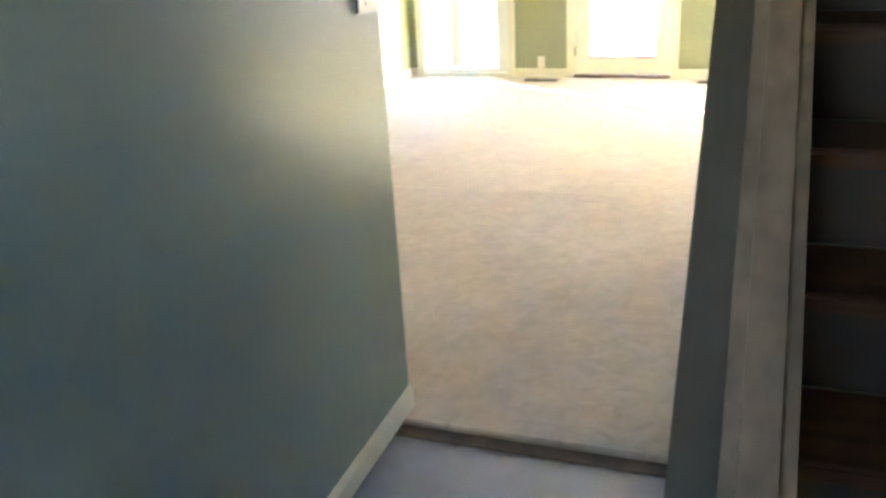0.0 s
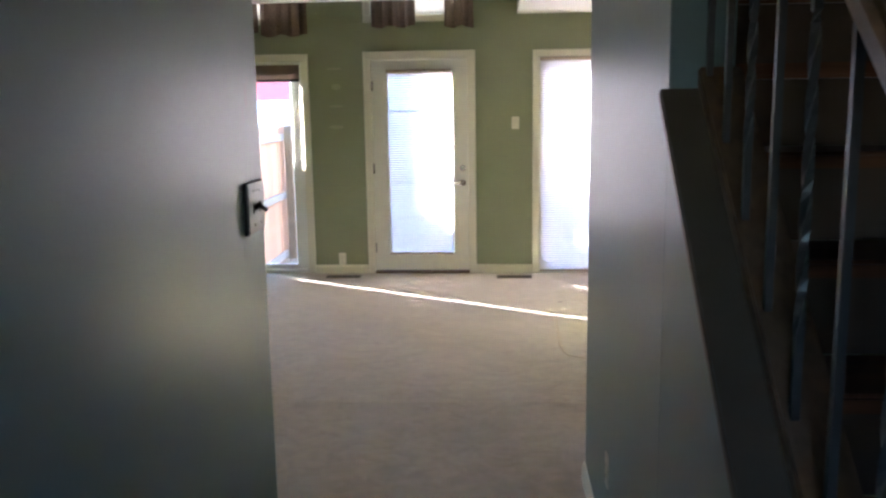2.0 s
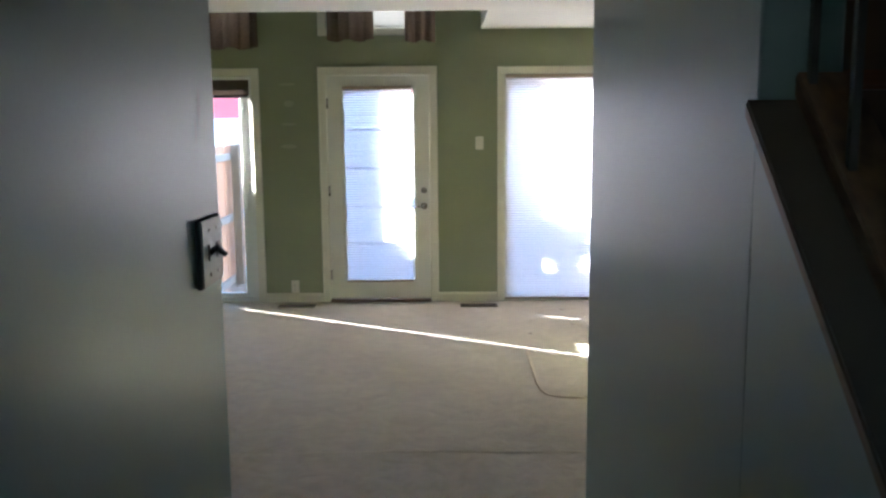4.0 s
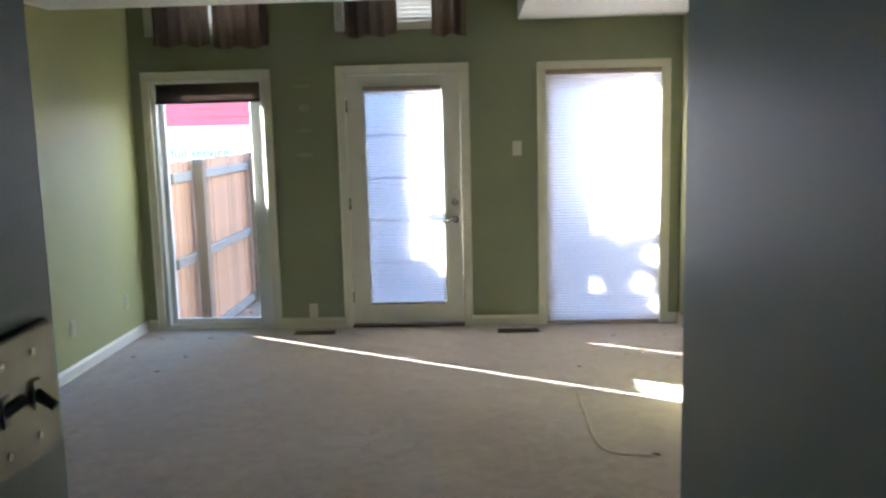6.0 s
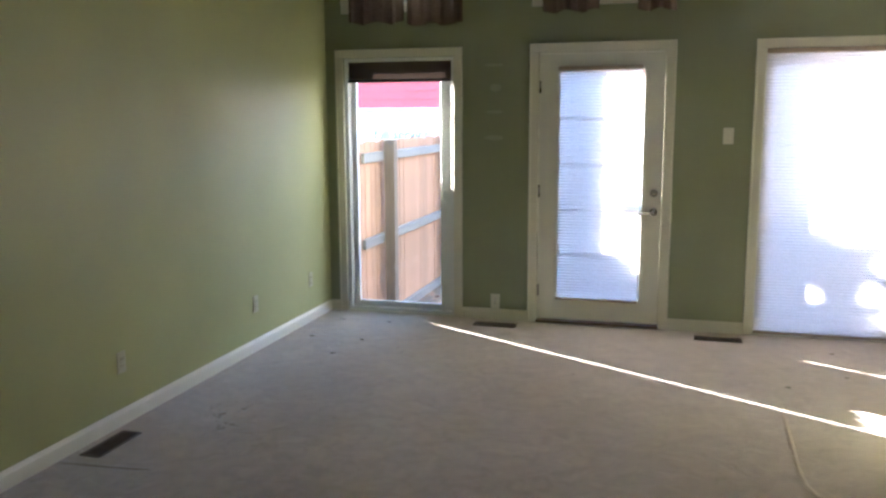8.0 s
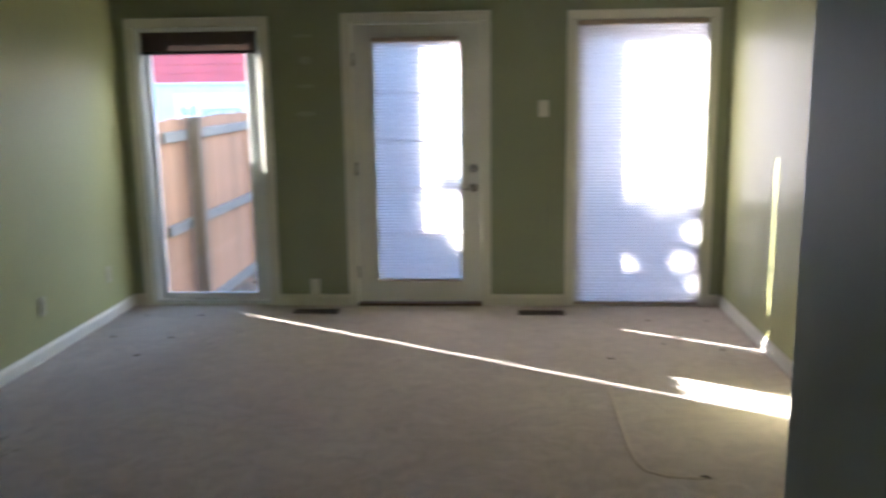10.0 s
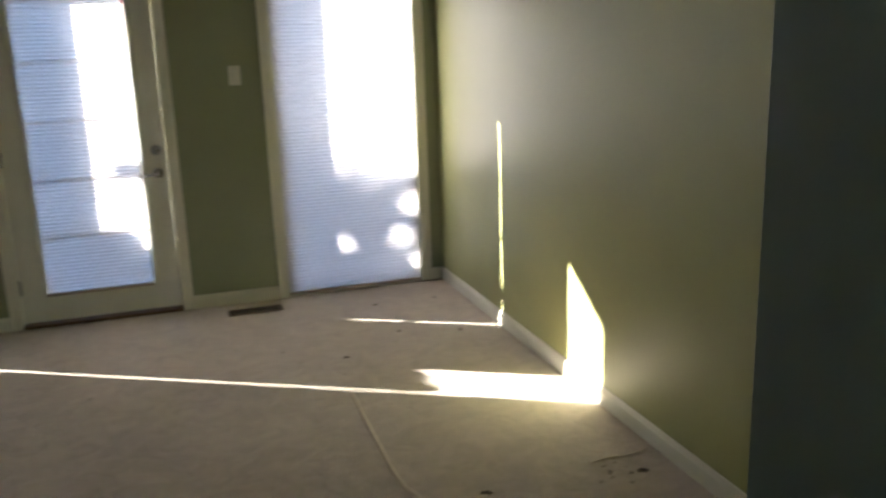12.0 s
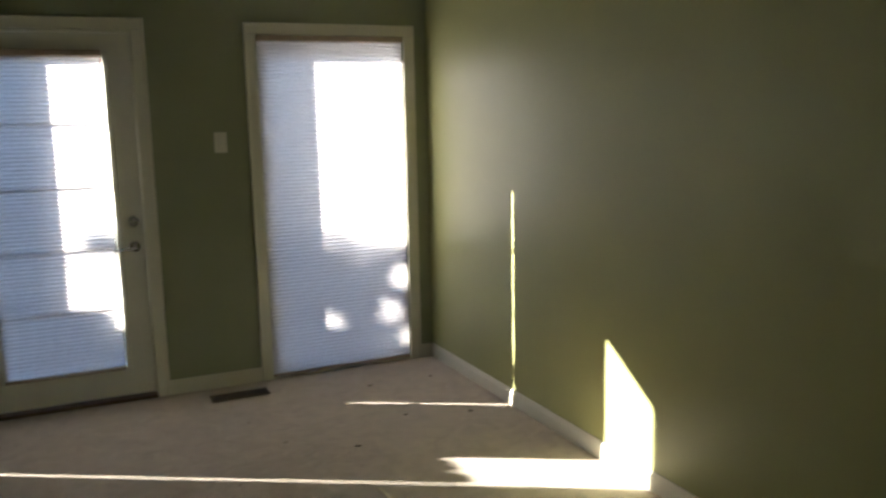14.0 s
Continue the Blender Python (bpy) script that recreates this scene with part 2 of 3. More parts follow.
wall_back = structure("wall_back", wall_with_holes(XL - 0.12, XR + 0.12, -0.05, ZTOP, 0.0, WT, [WL, DO, WR, UL, UD]), M_SAGE,
                      "sage green painted wall with tall windows and a door")
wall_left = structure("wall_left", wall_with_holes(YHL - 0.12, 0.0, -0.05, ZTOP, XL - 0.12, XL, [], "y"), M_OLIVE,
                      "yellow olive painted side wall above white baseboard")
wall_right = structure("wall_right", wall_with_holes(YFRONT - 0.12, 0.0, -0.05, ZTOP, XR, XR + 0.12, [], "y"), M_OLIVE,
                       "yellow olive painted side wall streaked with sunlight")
wall_rear_left = structure("wall_rear_left", box(XL, HL - 0.12, YHL - 0.12, YHL, -0.05, ZC), M_SAGE, "plain sage green wall behind the room")
wall_rear_right = structure("wall_rear_right", box(HR + 0.14, XR, YHR - 0.12, YHR, -0.05, ZC), M_SAGE, "plain sage green wall closing the stair")
wall_hall_left = structure("wall_hall_left", box(HL - 0.12, HL, YFRONT, YHL, -0.05, ZC, 0.004), M_HALL, "blue grey painted hall wall with satin sheen")
CAP_Y, CAP_Z, SLOPE = -6.215, 1.658, 0.872
wall_hall_right = structure("wall_hall_right", box(HR, HR + 0.14, CAP_Y, YHR, -0.05, ZC, 0.004), M_HALL,
                            "blue grey painted hall wall beside the stair")
foot_y = -7.93
knee = prism([(foot_y, -0.05), (CAP_Y, -0.05), (CAP_Y, CAP_Z - 0.032), (foot_y, CAP_Z - 0.032 - SLOPE * (CAP_Y - foot_y))], "x", HR, HR + 0.14)
wall_knee = structure("wall_knee", knee, M_HALL, "blue grey sloping knee wall under the stair rail")
FD = (0.35, 0.95, 1.56, 1.98)        # unseen opening behind the walk, added to let sky light into the hall
wall_front = structure("wall_front", wall_with_holes(HL - 0.12, XR, -0.05, ZTOP, YFRONT - 0.12, YFRONT, [FD]), M_HALL, "plain blue grey entry wall with an added light opening")
light_pane = structure("hall_light_pane", box(FD[0] + 0.002, FD[1] - 0.002, YFRONT - 0.07, YFRONT - 0.066, FD[2] + 0.002, FD[3] - 0.002), M_GLASS, "clear pane of the unseen opening added to light the hall", "window")
light_pane.visible_shadow = False

ceiling = bmesh.new()
box(XL, BAY_X, YHL, BAY_Y, ZC, ZC + 0.25, 0, ceiling)
box(BAY_X, XR, YHR, -0.0, ZC, ZC + 0.25, 0, ceiling)
box(HL - 0.12, HR + 0.14, YFRONT, YHL, ZC, ZC + 0.25, 0, ceiling)
box(BAY_X - 0.0, HR + 0.14, YHL, YHR, ZC, ZC + 0.25, 0, ceiling)
box(HR + 0.14, XR, YFRONT, -8.6, ZC, ZC + 0.25, 0, ceiling)
ceiling = structure("ceiling", ceiling, M_CEIL, "flat off-white painted ceiling", "ceiling")
upper = bmesh.new()
box(XL - 0.12, XR + 0.12, YFRONT - 0.12, WT, ZTOP, ZTOP + 0.12, 0, upper)
ceiling_upper = structure("ceiling_upper", upper, M_CEIL, "high off-white ceiling over the tall bay", "ceiling")
wall_bay = structure("wall_bay", box(XL, BAY_X, BAY_Y - 0.12, BAY_Y - 0.004, ZC + 0.25, ZTOP), M_SAGE, "sage green upper wall of the tall bay")
wall_bay_side = structure("wall_bay_side", box(BAY_X + 0.004, BAY_X + 0.12, BAY_Y - 0.12, 0, ZC + 0.25, ZTOP), M_SAGE, "sage green upper side wall of the bay")
wall_stairwell = structure("wall_stairwell", box(HR + 0.02, HR + 0.14, YFRONT, YHR, ZC + 0.25, ZTOP), M_HALL, "blue grey upper stairwell wall")
wall_stair_end = structure("wall_stair_end", box(HR + 0.14, XR, YHR - 0.12, YHR, ZC + 0.25, ZTOP), M_HALL, "blue grey upper stairwell end wall")

floor = structure("floor", box(XL, XR, -6.09, 0.0, -0.05, 0.0), M_CARPET, "beige cut-pile carpet with stains and dents", "carpet")
M_STRIP = paint("dark_edge_strip", (0.10, 0.075, 0.050), 0.7, 0.3, 12, 90, 0.2, spec=0.2)
carpet_edge = bmesh.new()
prism([(-6.118, -0.014), (-6.112, -0.004), (-6.10, 0.002), (-6.086, 0.0005), (-6.086, -0.014)], "x", HL + 0.001, HR - 0.001, carpet_edge)
structure("carpet_edge", carpet_edge, M_CARPET, "rolled beige carpet edge at the hall floor", "carpet edge")
# flat dark brown strip, 66 mm wide, in front of the rolled edge
structure("carpet_edge_strip", box(HL + 0.001, HR - 0.001, -6.185, -6.119, -0.0149, -0.008, 0.003), M_STRIP, "dark brown strip along the carpet edge", "trim")
hall_floor = structure("hall_floor", box(HL, XR, YFRONT, -6.0905, -0.05, -0.015), M_TILE, "blue grey sheet vinyl hall floor", "floor")


def baseboard(name, p, q, normal, h=0.085, t=0.014):
    """A baseboard from p to q (x, y) against a wall whose inward normal is given."""
    d = Vector((q[0] - p[0], q[1] - p[1], 0))
    n = Vector((*normal, 0))
    prof = [(0.001, 0), (t, 0), (t, h - 0.022), (t * 0.7, h - 0.012), (t * 0.45, h), (0.001, h)]
    bm = bmesh.new()
    rows = []
    for base in (Vector((*p, 0)), Vector((*q, 0))):
        rows.append([bm.verts.new(base + n * a + Vector((0, 0, z))) for a, z in prof])
    k = len(prof)
    for i in range(k):
        bm.faces.new((rows[0][i], rows[0][(i + 1) % k], rows[1][(i + 1) % k], rows[1][i]))
    bm.faces.new(rows[0][::-1]), bm.faces.new(rows[1])
    bmesh.ops.recalc_face_normals(bm, faces=bm.faces[:])
    return structure(name, bm, M_TRIM, "cream painted wooden baseboard", "baseboard")


baseboard("baseboard_left", (XL, YHL), (XL, -0.001), (1, 0))
baseboard("baseboard_right", (XR, YHR), (XR, -0.001), (-1, 0))
baseboard("baseboard_back_1", (WL[1] + CASE, 0), (DO[0] - CASE, 0), (0, -1))
baseboard("baseboard_back_2", (DO[1] + CASE, 0), (WR[0] - CASE, 0), (0, -1))
baseboard("baseboard_back_3", (WR[1] + CASE, 0), (XR - 0.015, 0), (0, -1))
baseboard("baseboard_back_4", (XL + 0.015, 0), (WL[0] - CASE, 0), (0, -1))
baseboard("baseboard_hall_left", (HL, YFRONT), (HL, YHL), (1, 0))
baseboard("baseboard_hall_right", (HR, foot_y), (HR, YHR), (-1, 0))
baseboard("baseboard_rear_left", (XL + 0.015, YHL), (HL, YHL), (0, 1))
baseboard("baseboard_rear_right", (HR, YHR), (XR - 0.015, YHR), (0, 1))


def casing(name, o, bottom=False, parent=None):
    """Trim round an opening on the room side: two legs and a head with an eased profile."""
    x0, x1, z0, z1 = o
    bm = bmesh.new()
    y0, y1 = -0.018, -0.001
    box(x0 - CASE, x0 + 0.004, y0, y1, z0, z1 - 0.001, 0.004, bm)
    box(x1 - 0.004, x1 + CASE, y0, y1, z0, z1 - 0.001, 0.004, bm)
    box(x0 - CASE, x1 + CASE, y0 - 0.001, y1, z1, z1 + CASE, 0.004, bm)
    for a in (x0 - CASE, x1 + CASE - 0.016):
        box(a, a + 0.016, y0 - 0.006, y0 + 0.002, z0, z1 + CASE - 0.001, 0.003, bm)
    box(x0 - CASE, x1 + CASE, y0 - 0.007, y0 + 0.002, z1 + CASE - 0.016, z1 + CASE, 0.003, bm)
    if bottom:
        box(x0 - CASE, x1 + CASE, y0, y1, z0 - CASE, z0 - 0.001, 0.004, bm)
    return structure(name, bm, M_TRIM, "cream painted window and door casing", "trim")


for i, (o, b) in enumerate([(WL, False), (DO, False), (WR, False), (UL, True), (UD, True)]):
    casing("trim_casing_%d" % (i + 1), o, b)


# ---------------------------------------------------------------- tall windows
def pleated(x0, x1, z0, z1, y, pitch=0.022, depth=0.006):
    """A pleated shade as a zigzag sheet."""
    bm = bmesh.new()
    n = max(2, int((z1 - z0) / pitch))
    rows = []
    for i in range(2 * n + 1):
        z = z1 + (z0 - z1) * i / (2 * n)
        off = depth if i % 2 else 0.0
        rows.append([bm.verts.new((x, y + off + 0.0003 * math.sin(7 * x + i * 1.7), z)) for x in (x0, x0 * 0.67 + x1 * 0.33, x0 * 0.33 + x1 * 0.67, x1)])
    for a, b in zip(rows, rows[1:]):
        for i in range(3):
            bm.faces.new((a[i], a[i + 1], b[i + 1], b[i]))
    return bm


def frame_ring(x0, x1, z0, z1, w, y0, y1, bevel=0.003, wb=None):
    bm = bmesh.new()
    wb = wb or w
    box(x0, x0 + w, y0, y1, z0, z1, bevel, bm)
    box(x1 - w, x1, y0, y1, z0, z1, bevel, bm)
    box(x0 + w - 0.001, x1 - w + 0.001, y0 + 0.001, y1 - 0.001, z1 - w, z1 - 0.0005, bevel, bm)
    box(x0 + w - 0.001, x1 - w + 0.001, y0 + 0.001, y1 - 0.001, z0 + 0.0005, z0 + wb, bevel, bm)
    return bm


def tall_window(name, o, label, left=0.06, right=0.06):
    """A fixed glazed panel; left and right are the widths of frame and stile together."""
    x0, x1, z0, z1 = o
    jamb, top = 0.03, 0.055
    win = tagged(new(name), label, "window", kind="structure")
    part("window_frame", frame_ring(x0 + 0.002, x1 - 0.002, z0 + 0.002, z1 - 0.002, jamb, 0.012, 0.14, wb=0.03), M_VINYL, win)
    sash = bmesh.new()
    box(x0 + jamb, x0 + left, 0.075, 0.115, z0 + 0.03, z1 - jamb, 0.005, sash)
    box(x1 - right, x1 - jamb, 0.075, 0.115, z0 + 0.03, z1 - jamb, 0.005, sash)
    box(x0 + left, x1 - right, 0.076, 0.114, z1 - jamb - top, z1 - jamb, 0.005, sash)
    box(x0 + left, x1 - right, 0.076, 0.114, z0 + 0.03, z0 + 0.075, 0.005, sash)
    part("sash", sash, M_VINYL, win)
    part("window_sill", box(x0 + 0.002, x1 - 0.002, -0.006, 0.0115, z0 + 0.001, z0 + 0.012, 0.003), M_TRIM, win)
    pane = part("pane", box(x0 + left - 0.008, x1 - right + 0.008, 0.093, 0.097, z0 + 0.068, z1 - jamb - top + 0.008), M_GLASS, win)
    pane.visible_shadow = False
    return win


window_1 = tall_window("window_1", WL, "tall white vinyl window facing the fence", 0.075, 0.135)
window_2 = tall_window("window_2", WR, "tall white vinyl window behind a closed shade", 0.06, 0.07)

# ---------------------------------------------------------------- stair
stair = tagged(new("staircase"), "dark stained wooden stair with grey risers", "staircase", kind="structure")
RUN, RISE, NOSE_Y = 0.21, 0.19, -7.775
SX0, SX1 = HR + 0.145, XR - 0.004
for k in range(12):
    y, z = NOSE_Y + RUN * k, RISE * (k + 1)
    part("tread", box(SX0, SX1, y, y + RUN + 0.03, z - 0.035, z, 0.008, seg=2), M_TREAD, stair)
    part("riser", box(SX0, SX1, y + 0.03, y + 0.045, z - RISE - (0.02 if k == 0 else 0.0), z - 0.036), M_RISER, stair)


def cap_z(y):
    return CAP_Z - SLOPE * (CAP_Y - y)


def sloped(x0, x1, ya, yb, low, high, bevel=0.004):
    """A board that follows the stair's slope, between heights low and high over the cap line."""
    bm = prism([(ya, cap_z(ya) + low), (yb, cap_z(yb) + low), (yb, cap_z(yb) + high), (ya, cap_z(ya) + high)], "x", x0, x1)
    if bevel:
        bmesh.ops.bevel(bm, geom=bm.edges[:], offset=bevel, segments=2, affect="EDGES", clamp_overlap=True)
    return bm


railing = thing("stair_railing", "iron baluster stair railing with brown wooden handrail", "railing", (HR, CAP_Y, 0))
railing.location = (0, 0, 0)
part("cap_board", sloped(HR - 0.022, HR + 0.155, foot_y - 0.02, CAP_Y - 0.001, -0.031, 0.0), M_CAPPAINT, railing, "olive brown painted cap board")
part("shoe_rail", sloped(HR + 0.060, HR + 0.152, foot_y, CAP_Y - 0.001, 0.001, 0.045), M_CAPWOOD, railing)
part("handrail", sloped(HR + 0.052, HR + 0.110, -8.02, -6.222, 0.772, 0.842, 0.014), M_CAPWOOD, railing, "worn brown wooden handrail")


def baluster(y, twisted):
    zb, zt = cap_z(y) + 0.04, cap_z(y) + 0.778
    bm = bmesh.new()
    n = 40 if twisted else 2
    s = 0.0065
    rows = []
    for i in range(n + 1):
        f = i / n
        turn = 0.0
        if twisted and 0.18 < f < 0.82:
            turn = (f - 0.18) / 0.64 * math.pi * 3
        rows.append([bm.verts.new((HR + 0.080 + s * 1.414 * math.cos(turn + math.pi / 4 + q * math.pi / 2),
                                   y + s * 1.414 * math.sin(turn + math.pi / 4 + q * math.pi / 2), zb + (zt - zb) * f)) for q in range(4)])
    for a, b in zip(rows, rows[1:]):
        for q in range(4):
            bm.faces.new((a[q], a[(q + 1) % 4], b[(q + 1) % 4], b[q]))
    bm.faces.new(rows[0][::-1]), bm.faces.new(rows[-1])
    part("baluster", bm, M_IRON, railing, "twisted iron baluster" if twisted else "plain square iron baluster")


for k in range(11):
    baluster(-6.237 - 0.153 * k, k % 2 == 0)

for o, nm in ((UL, "window_3"), (UD, "window_4")):
    x0, x1, z0, z1 = o
    win = tagged(new(nm), "white upper window behind taupe curtains", "window", kind="structure")
    part("window_frame", frame_ring(x0 + 0.002, x1 - 0.002, z0 + 0.002, z1 - 0.002, 0.05, 0.05, 0.13), M_VINYL, win)
    part("meeting_rail", box(x0 + 0.05, x1 - 0.05, 0.06, 0.12, z0 + 0.60, z0 + 0.65, 0.004), M_VINYL, win)
    for za, zb in ((z0 + 0.045, z0 + 0.605), (z0 + 0.645, z1 - 0.045)):
        pane = part("pane", box(x0 + 0.045, x1 - 0.045, 0.09, 0.094, za, zb), M_GLASS, win)
        pane.visible_shadow = False

# ---------------------------------------------------------------- entry door
M_STEEL = paint("satin_nickel", (0.34, 0.325, 0.31), 0.28, 0.06, 20, 200, 0.03, metal=1.0)
M_DARKSILL = paint("brown_door_sill", (0.13, 0.075, 0.04), 0.5, 0.2, 6, 60, 0.2)
M_TANRAIL = paint("tan_shade_rail", (0.42, 0.33, 0.26), 0.6, 0.06, 8, 90, 0.05)
M_STACK = cloth("taupe_shade_cloth", (0.30, 0.235, 0.20), 0.06, 40, (1, 1, 6), 0.1)
M_PLASTIC = paint("ivory_plastic", (0.74, 0.72, 0.64), 0.35, 0.03, 9, 90, 0.02)
M_SLOT = paint("dark_slot", (0.03, 0.03, 0.03), 0.6, 0.1, 9, 90, 0.0)

door = tagged(new("door_1"), "white glazed exterior door, closed, with nickel lever", "door", kind="structure")
DX0, DX1, DZ0, DZ1 = -0.455, 0.455, 0.028, 2.04
LX0, LX1, LZ0, LZ1 = -0.30, 0.312, 0.205, 1.915
part("slab", wall_with_holes(DX0, DX1, DZ0, DZ1, 0.02, 0.064, [(LX0, LX1, LZ0, LZ1)]), M_DOOR, door)
moulding = bmesh.new()
for y0, y1 in ((0.012, 0.022), (0.062, 0.072)):
    w = 0.028
    box(LX0 - w, LX0 + 0.002, y0, y1, LZ0 - w, LZ1 + w, 0.004, moulding)
    box(LX1 - 0.002, LX1 + w, y0, y1, LZ0 - w, LZ1 + w, 0.004, moulding)
    box(LX0 + 0.002, LX1 - 0.002, y0 + 0.001, y1 - 0.001, LZ1 - 0.002, LZ1 + w, 0.004, moulding)
    box(LX0 + 0.002, LX1 - 0.002, y0 + 0.001, y1 - 0.001, LZ0 - w, LZ0 + 0.002, 0.004, moulding)
part("lite_moulding", moulding, M_DOOR, door)
pane = part("pane", box(LX0, LX1, 0.040, 0.044, LZ0, LZ1), M_GLASS, door)
pane.visible_shadow = False
grille = bmesh.new()
for i in range(1, 5):
    z = LZ0 + (LZ1 - LZ0) * i / 5
    box(LX0, LX1, 0.024, 0.036, z - 0.007, z + 0.007, 0.003, grille)
part("grille", grille, M_DOOR, door, "white bars dividing the glass")
jambs = bmesh.new()
box(DO[0] + 0.001, DX0 - 0.003, 0.002, 0.14, 0.0, DO[3] - 0.001, 0, jambs)
box(DX1 + 0.003, DO[1] - 0.001, 0.002, 0.14, 0.0, DO[3] - 0.001, 0, jambs)
box(DO[0] + 0.008, DO[1] - 0.008, 0.003, 0.139, DZ1 + 0.003, DO[3] - 0.0015, 0, jambs)
box(DO[0] + 0.002, DX0 + 0.010, 0.067, 0.080, 0.023, DO[3] - 0.002, 0.002, jambs)
box(DX1 - 0.010, DO[1] - 0.002, 0.067, 0.080, 0.023, DO[3] - 0.002, 0.002, jambs)
part("door_frame", jambs, M_TRIM, door)
part("threshold", box(DO[0] + 0.003, DO[1] - 0.003, -0.03, 0.15, 0.001, 0.022, 0.004), M_DARKSILL, door, "dark brown wooden threshold")
for z in (0.25, 1.02, 1.80):
    hinge = box(DX0 - 0.012, DX0 + 0.012, 0.012, 0.0195, z - 0.045, z + 0.045, 0.002)
    cylinder((DX0 - 0.002, 0.009, z - 0.047), (DX0 - 0.002, 0.009, z + 0.047), 0.006, hinge, 10)
    part("hinge", hinge, M_STEEL, door)
bolt = cylinder((0.403, 0.019, 1.02), (0.403, 0.003, 1.02), 0.030, None, 28, 0.027)
box(0.399, 0.407, -0.016, 0.004, 1.004, 1.036, 0.003, bolt)
part("deadbolt", bolt, M_STEEL, door, "round satin nickel deadbolt with thumb turn", True)
handle = cylinder((0.403, 0.019, 0.878), (0.403, 0.006, 0.878), 0.031, None, 28, 0.027)
cylinder((0.403, 0.008, 0.878), (0.403, -0.042, 0.878), 0.0095, handle, 14)
for i in range(8):
    f0, f1 = i / 8, (i + 1) / 8
    p = lambda f: Vector((0.405 - 0.115 * f, -0.040 - 0.012 * math.sin(f * 3.0), 0.878 - 0.010 * f * f))
    cylinder(p(f0), p(f1 + 0.02), 0.0095 - 0.003 * f0, handle, 12, 0.0095 - 0.003 * f1)
part("lever_handle", handle, M_STEEL, door, "satin nickel lever handle", True)


# ---------------------------------------------------------------- shades
def closed_shade(name, label, x0, x1, z0, z1, y):
    s = thing(name, label, "window shade", (0, 0, 0), "pleated shades at the windows")
    part("head_rail", box(x0, x1, y - 0.024, y + 0.007, z1 - 0.032, z1, 0.004), M_TANRAIL, s, "tan head rail")
    part("cloth", pleated(x0 + 0.003, x1 - 0.003, z0 + 0.014, z1 - 0.03, y), M_SHADE, s)
    part("bottom_rail", box(x0 + 0.001, x1 - 0.001, y - 0.010, y + 0.007, z0, z0 + 0.016, 0.003), M_TANRAIL, s)
    return s


closed_shade("pleated_shade", "white pleated shade pulled down over the door glass", LX0 - 0.012, LX1 - 0.009, LZ0 - 0.02, LZ1 + 0.035, 0.004)
closed_shade("pleated_shade", "white pleated shade pulled down in the tall window", WR[0] + 0.006, WR[1] - 0.012, 0.014, WR[3] - 0.004, -0.004)
raised = thing("pleated_shade", "taupe pleated shade raised into a stack", "window shade", (0, 0, 0), "pleated shades at the windows")
part("head_rail", box(WL[0] + 0.006, WL[1] - 0.006, 0.018, 0.058, WL[3] - 0.034, WL[3] - 0.003, 0.004), M_STACK, raised)
part("cloth", pleated(WL[0] + 0.008, WL[1] - 0.008, 1.878, WL[3] - 0.034, 0.022, 0.010, 0.034), M_STACK, raised, "stacked taupe pleats")
part("bottom_rail", box(WL[0] + 0.006, WL[1] - 0.006, 0.018, 0.058, 1.856, 1.880, 0.004), M_SLOT, raised, "dark bottom rail")

# ---------------------------------------------------------------- curtains of the upper windows
M_CURTAIN = cloth("taupe_curtain_cloth", (0.17, 0.125, 0.10), 0.5, 90, (1, 1, 1), 0.2)
M_SLAT = cloth("white_slat", (0.50, 0.50, 0.49), 0.25, 20, (1, 1, 1), 0.04)
M_ROD = paint("bronze_rod", (0.08, 0.06, 0.05), 0.4, 0.1, 9, 90, 0.0, metal=0.8)


def curtain(x0, x1, z0, z1, folds, seed, group):
    rng = random.Random(seed)
    ph = rng.random() * 6
    bm = bmesh.new()
    nx, nz = folds * 10, 14
    rows = []
    for j in range(nz + 1):
        f = j / nz
        row = []
        for i in range(nx + 1):
            u = i / nx
            a = u * folds * 2 * math.pi + ph
            y = -0.075 + 0.020 * math.sin(a) * (0.75 + 0.25 * f) + 0.006 * math.sin(2.3 * a + 3 * f)
            hem = 0.012 * math.sin(a * 0.5 + ph) * f
            row.append(bm.verts.new((x0 + (x1 - x0) * u + 0.006 * math.cos(a) * f, y, z1 + (z0 - z1) * f + hem)))
        rows.append(row)
    for a, b in zip(rows, rows[1:]):
        for i in range(nx):
            bm.faces.new((a[i], a[i + 1], b[i + 1], b[i]))
    ob = mesh_ob("curtain", bm, M_CURTAIN, True)
    return tagged(ob, "taupe semi-sheer curtain panel over an upper window", "curtain", group)


for x0, x1, z0, n, sd in ((-1.95, -1.50, 2.30, 4, 1), (-1.47, -1.03, 2.275, 4, 2), (-0.43, -0.02, 2.335, 4, 3), (0.25, 0.52, 2.325, 3, 4)):
    curtain(x0, x1, z0, 3.86, n, sd, "curtains of the upper windows")
for x0, x1 in ((-2.05, -0.98), (-0.58, 0.60)):
    rod = thing("curtain_rod", "bronze curtain rod fixed over an upper window", "curtain rod", (0, 0, 0), "curtain rods")
    part("rod", cylinder((x0, -0.075, 3.87), (x1, -0.075, 3.87), 0.011), M_ROD, rod)
    for x in (x0 + 0.04, x1 - 0.04):
        part("bracket", box(x - 0.008, x + 0.008, -0.08, -0.0005, 3.855, 3.885, 0.002), M_ROD, rod)

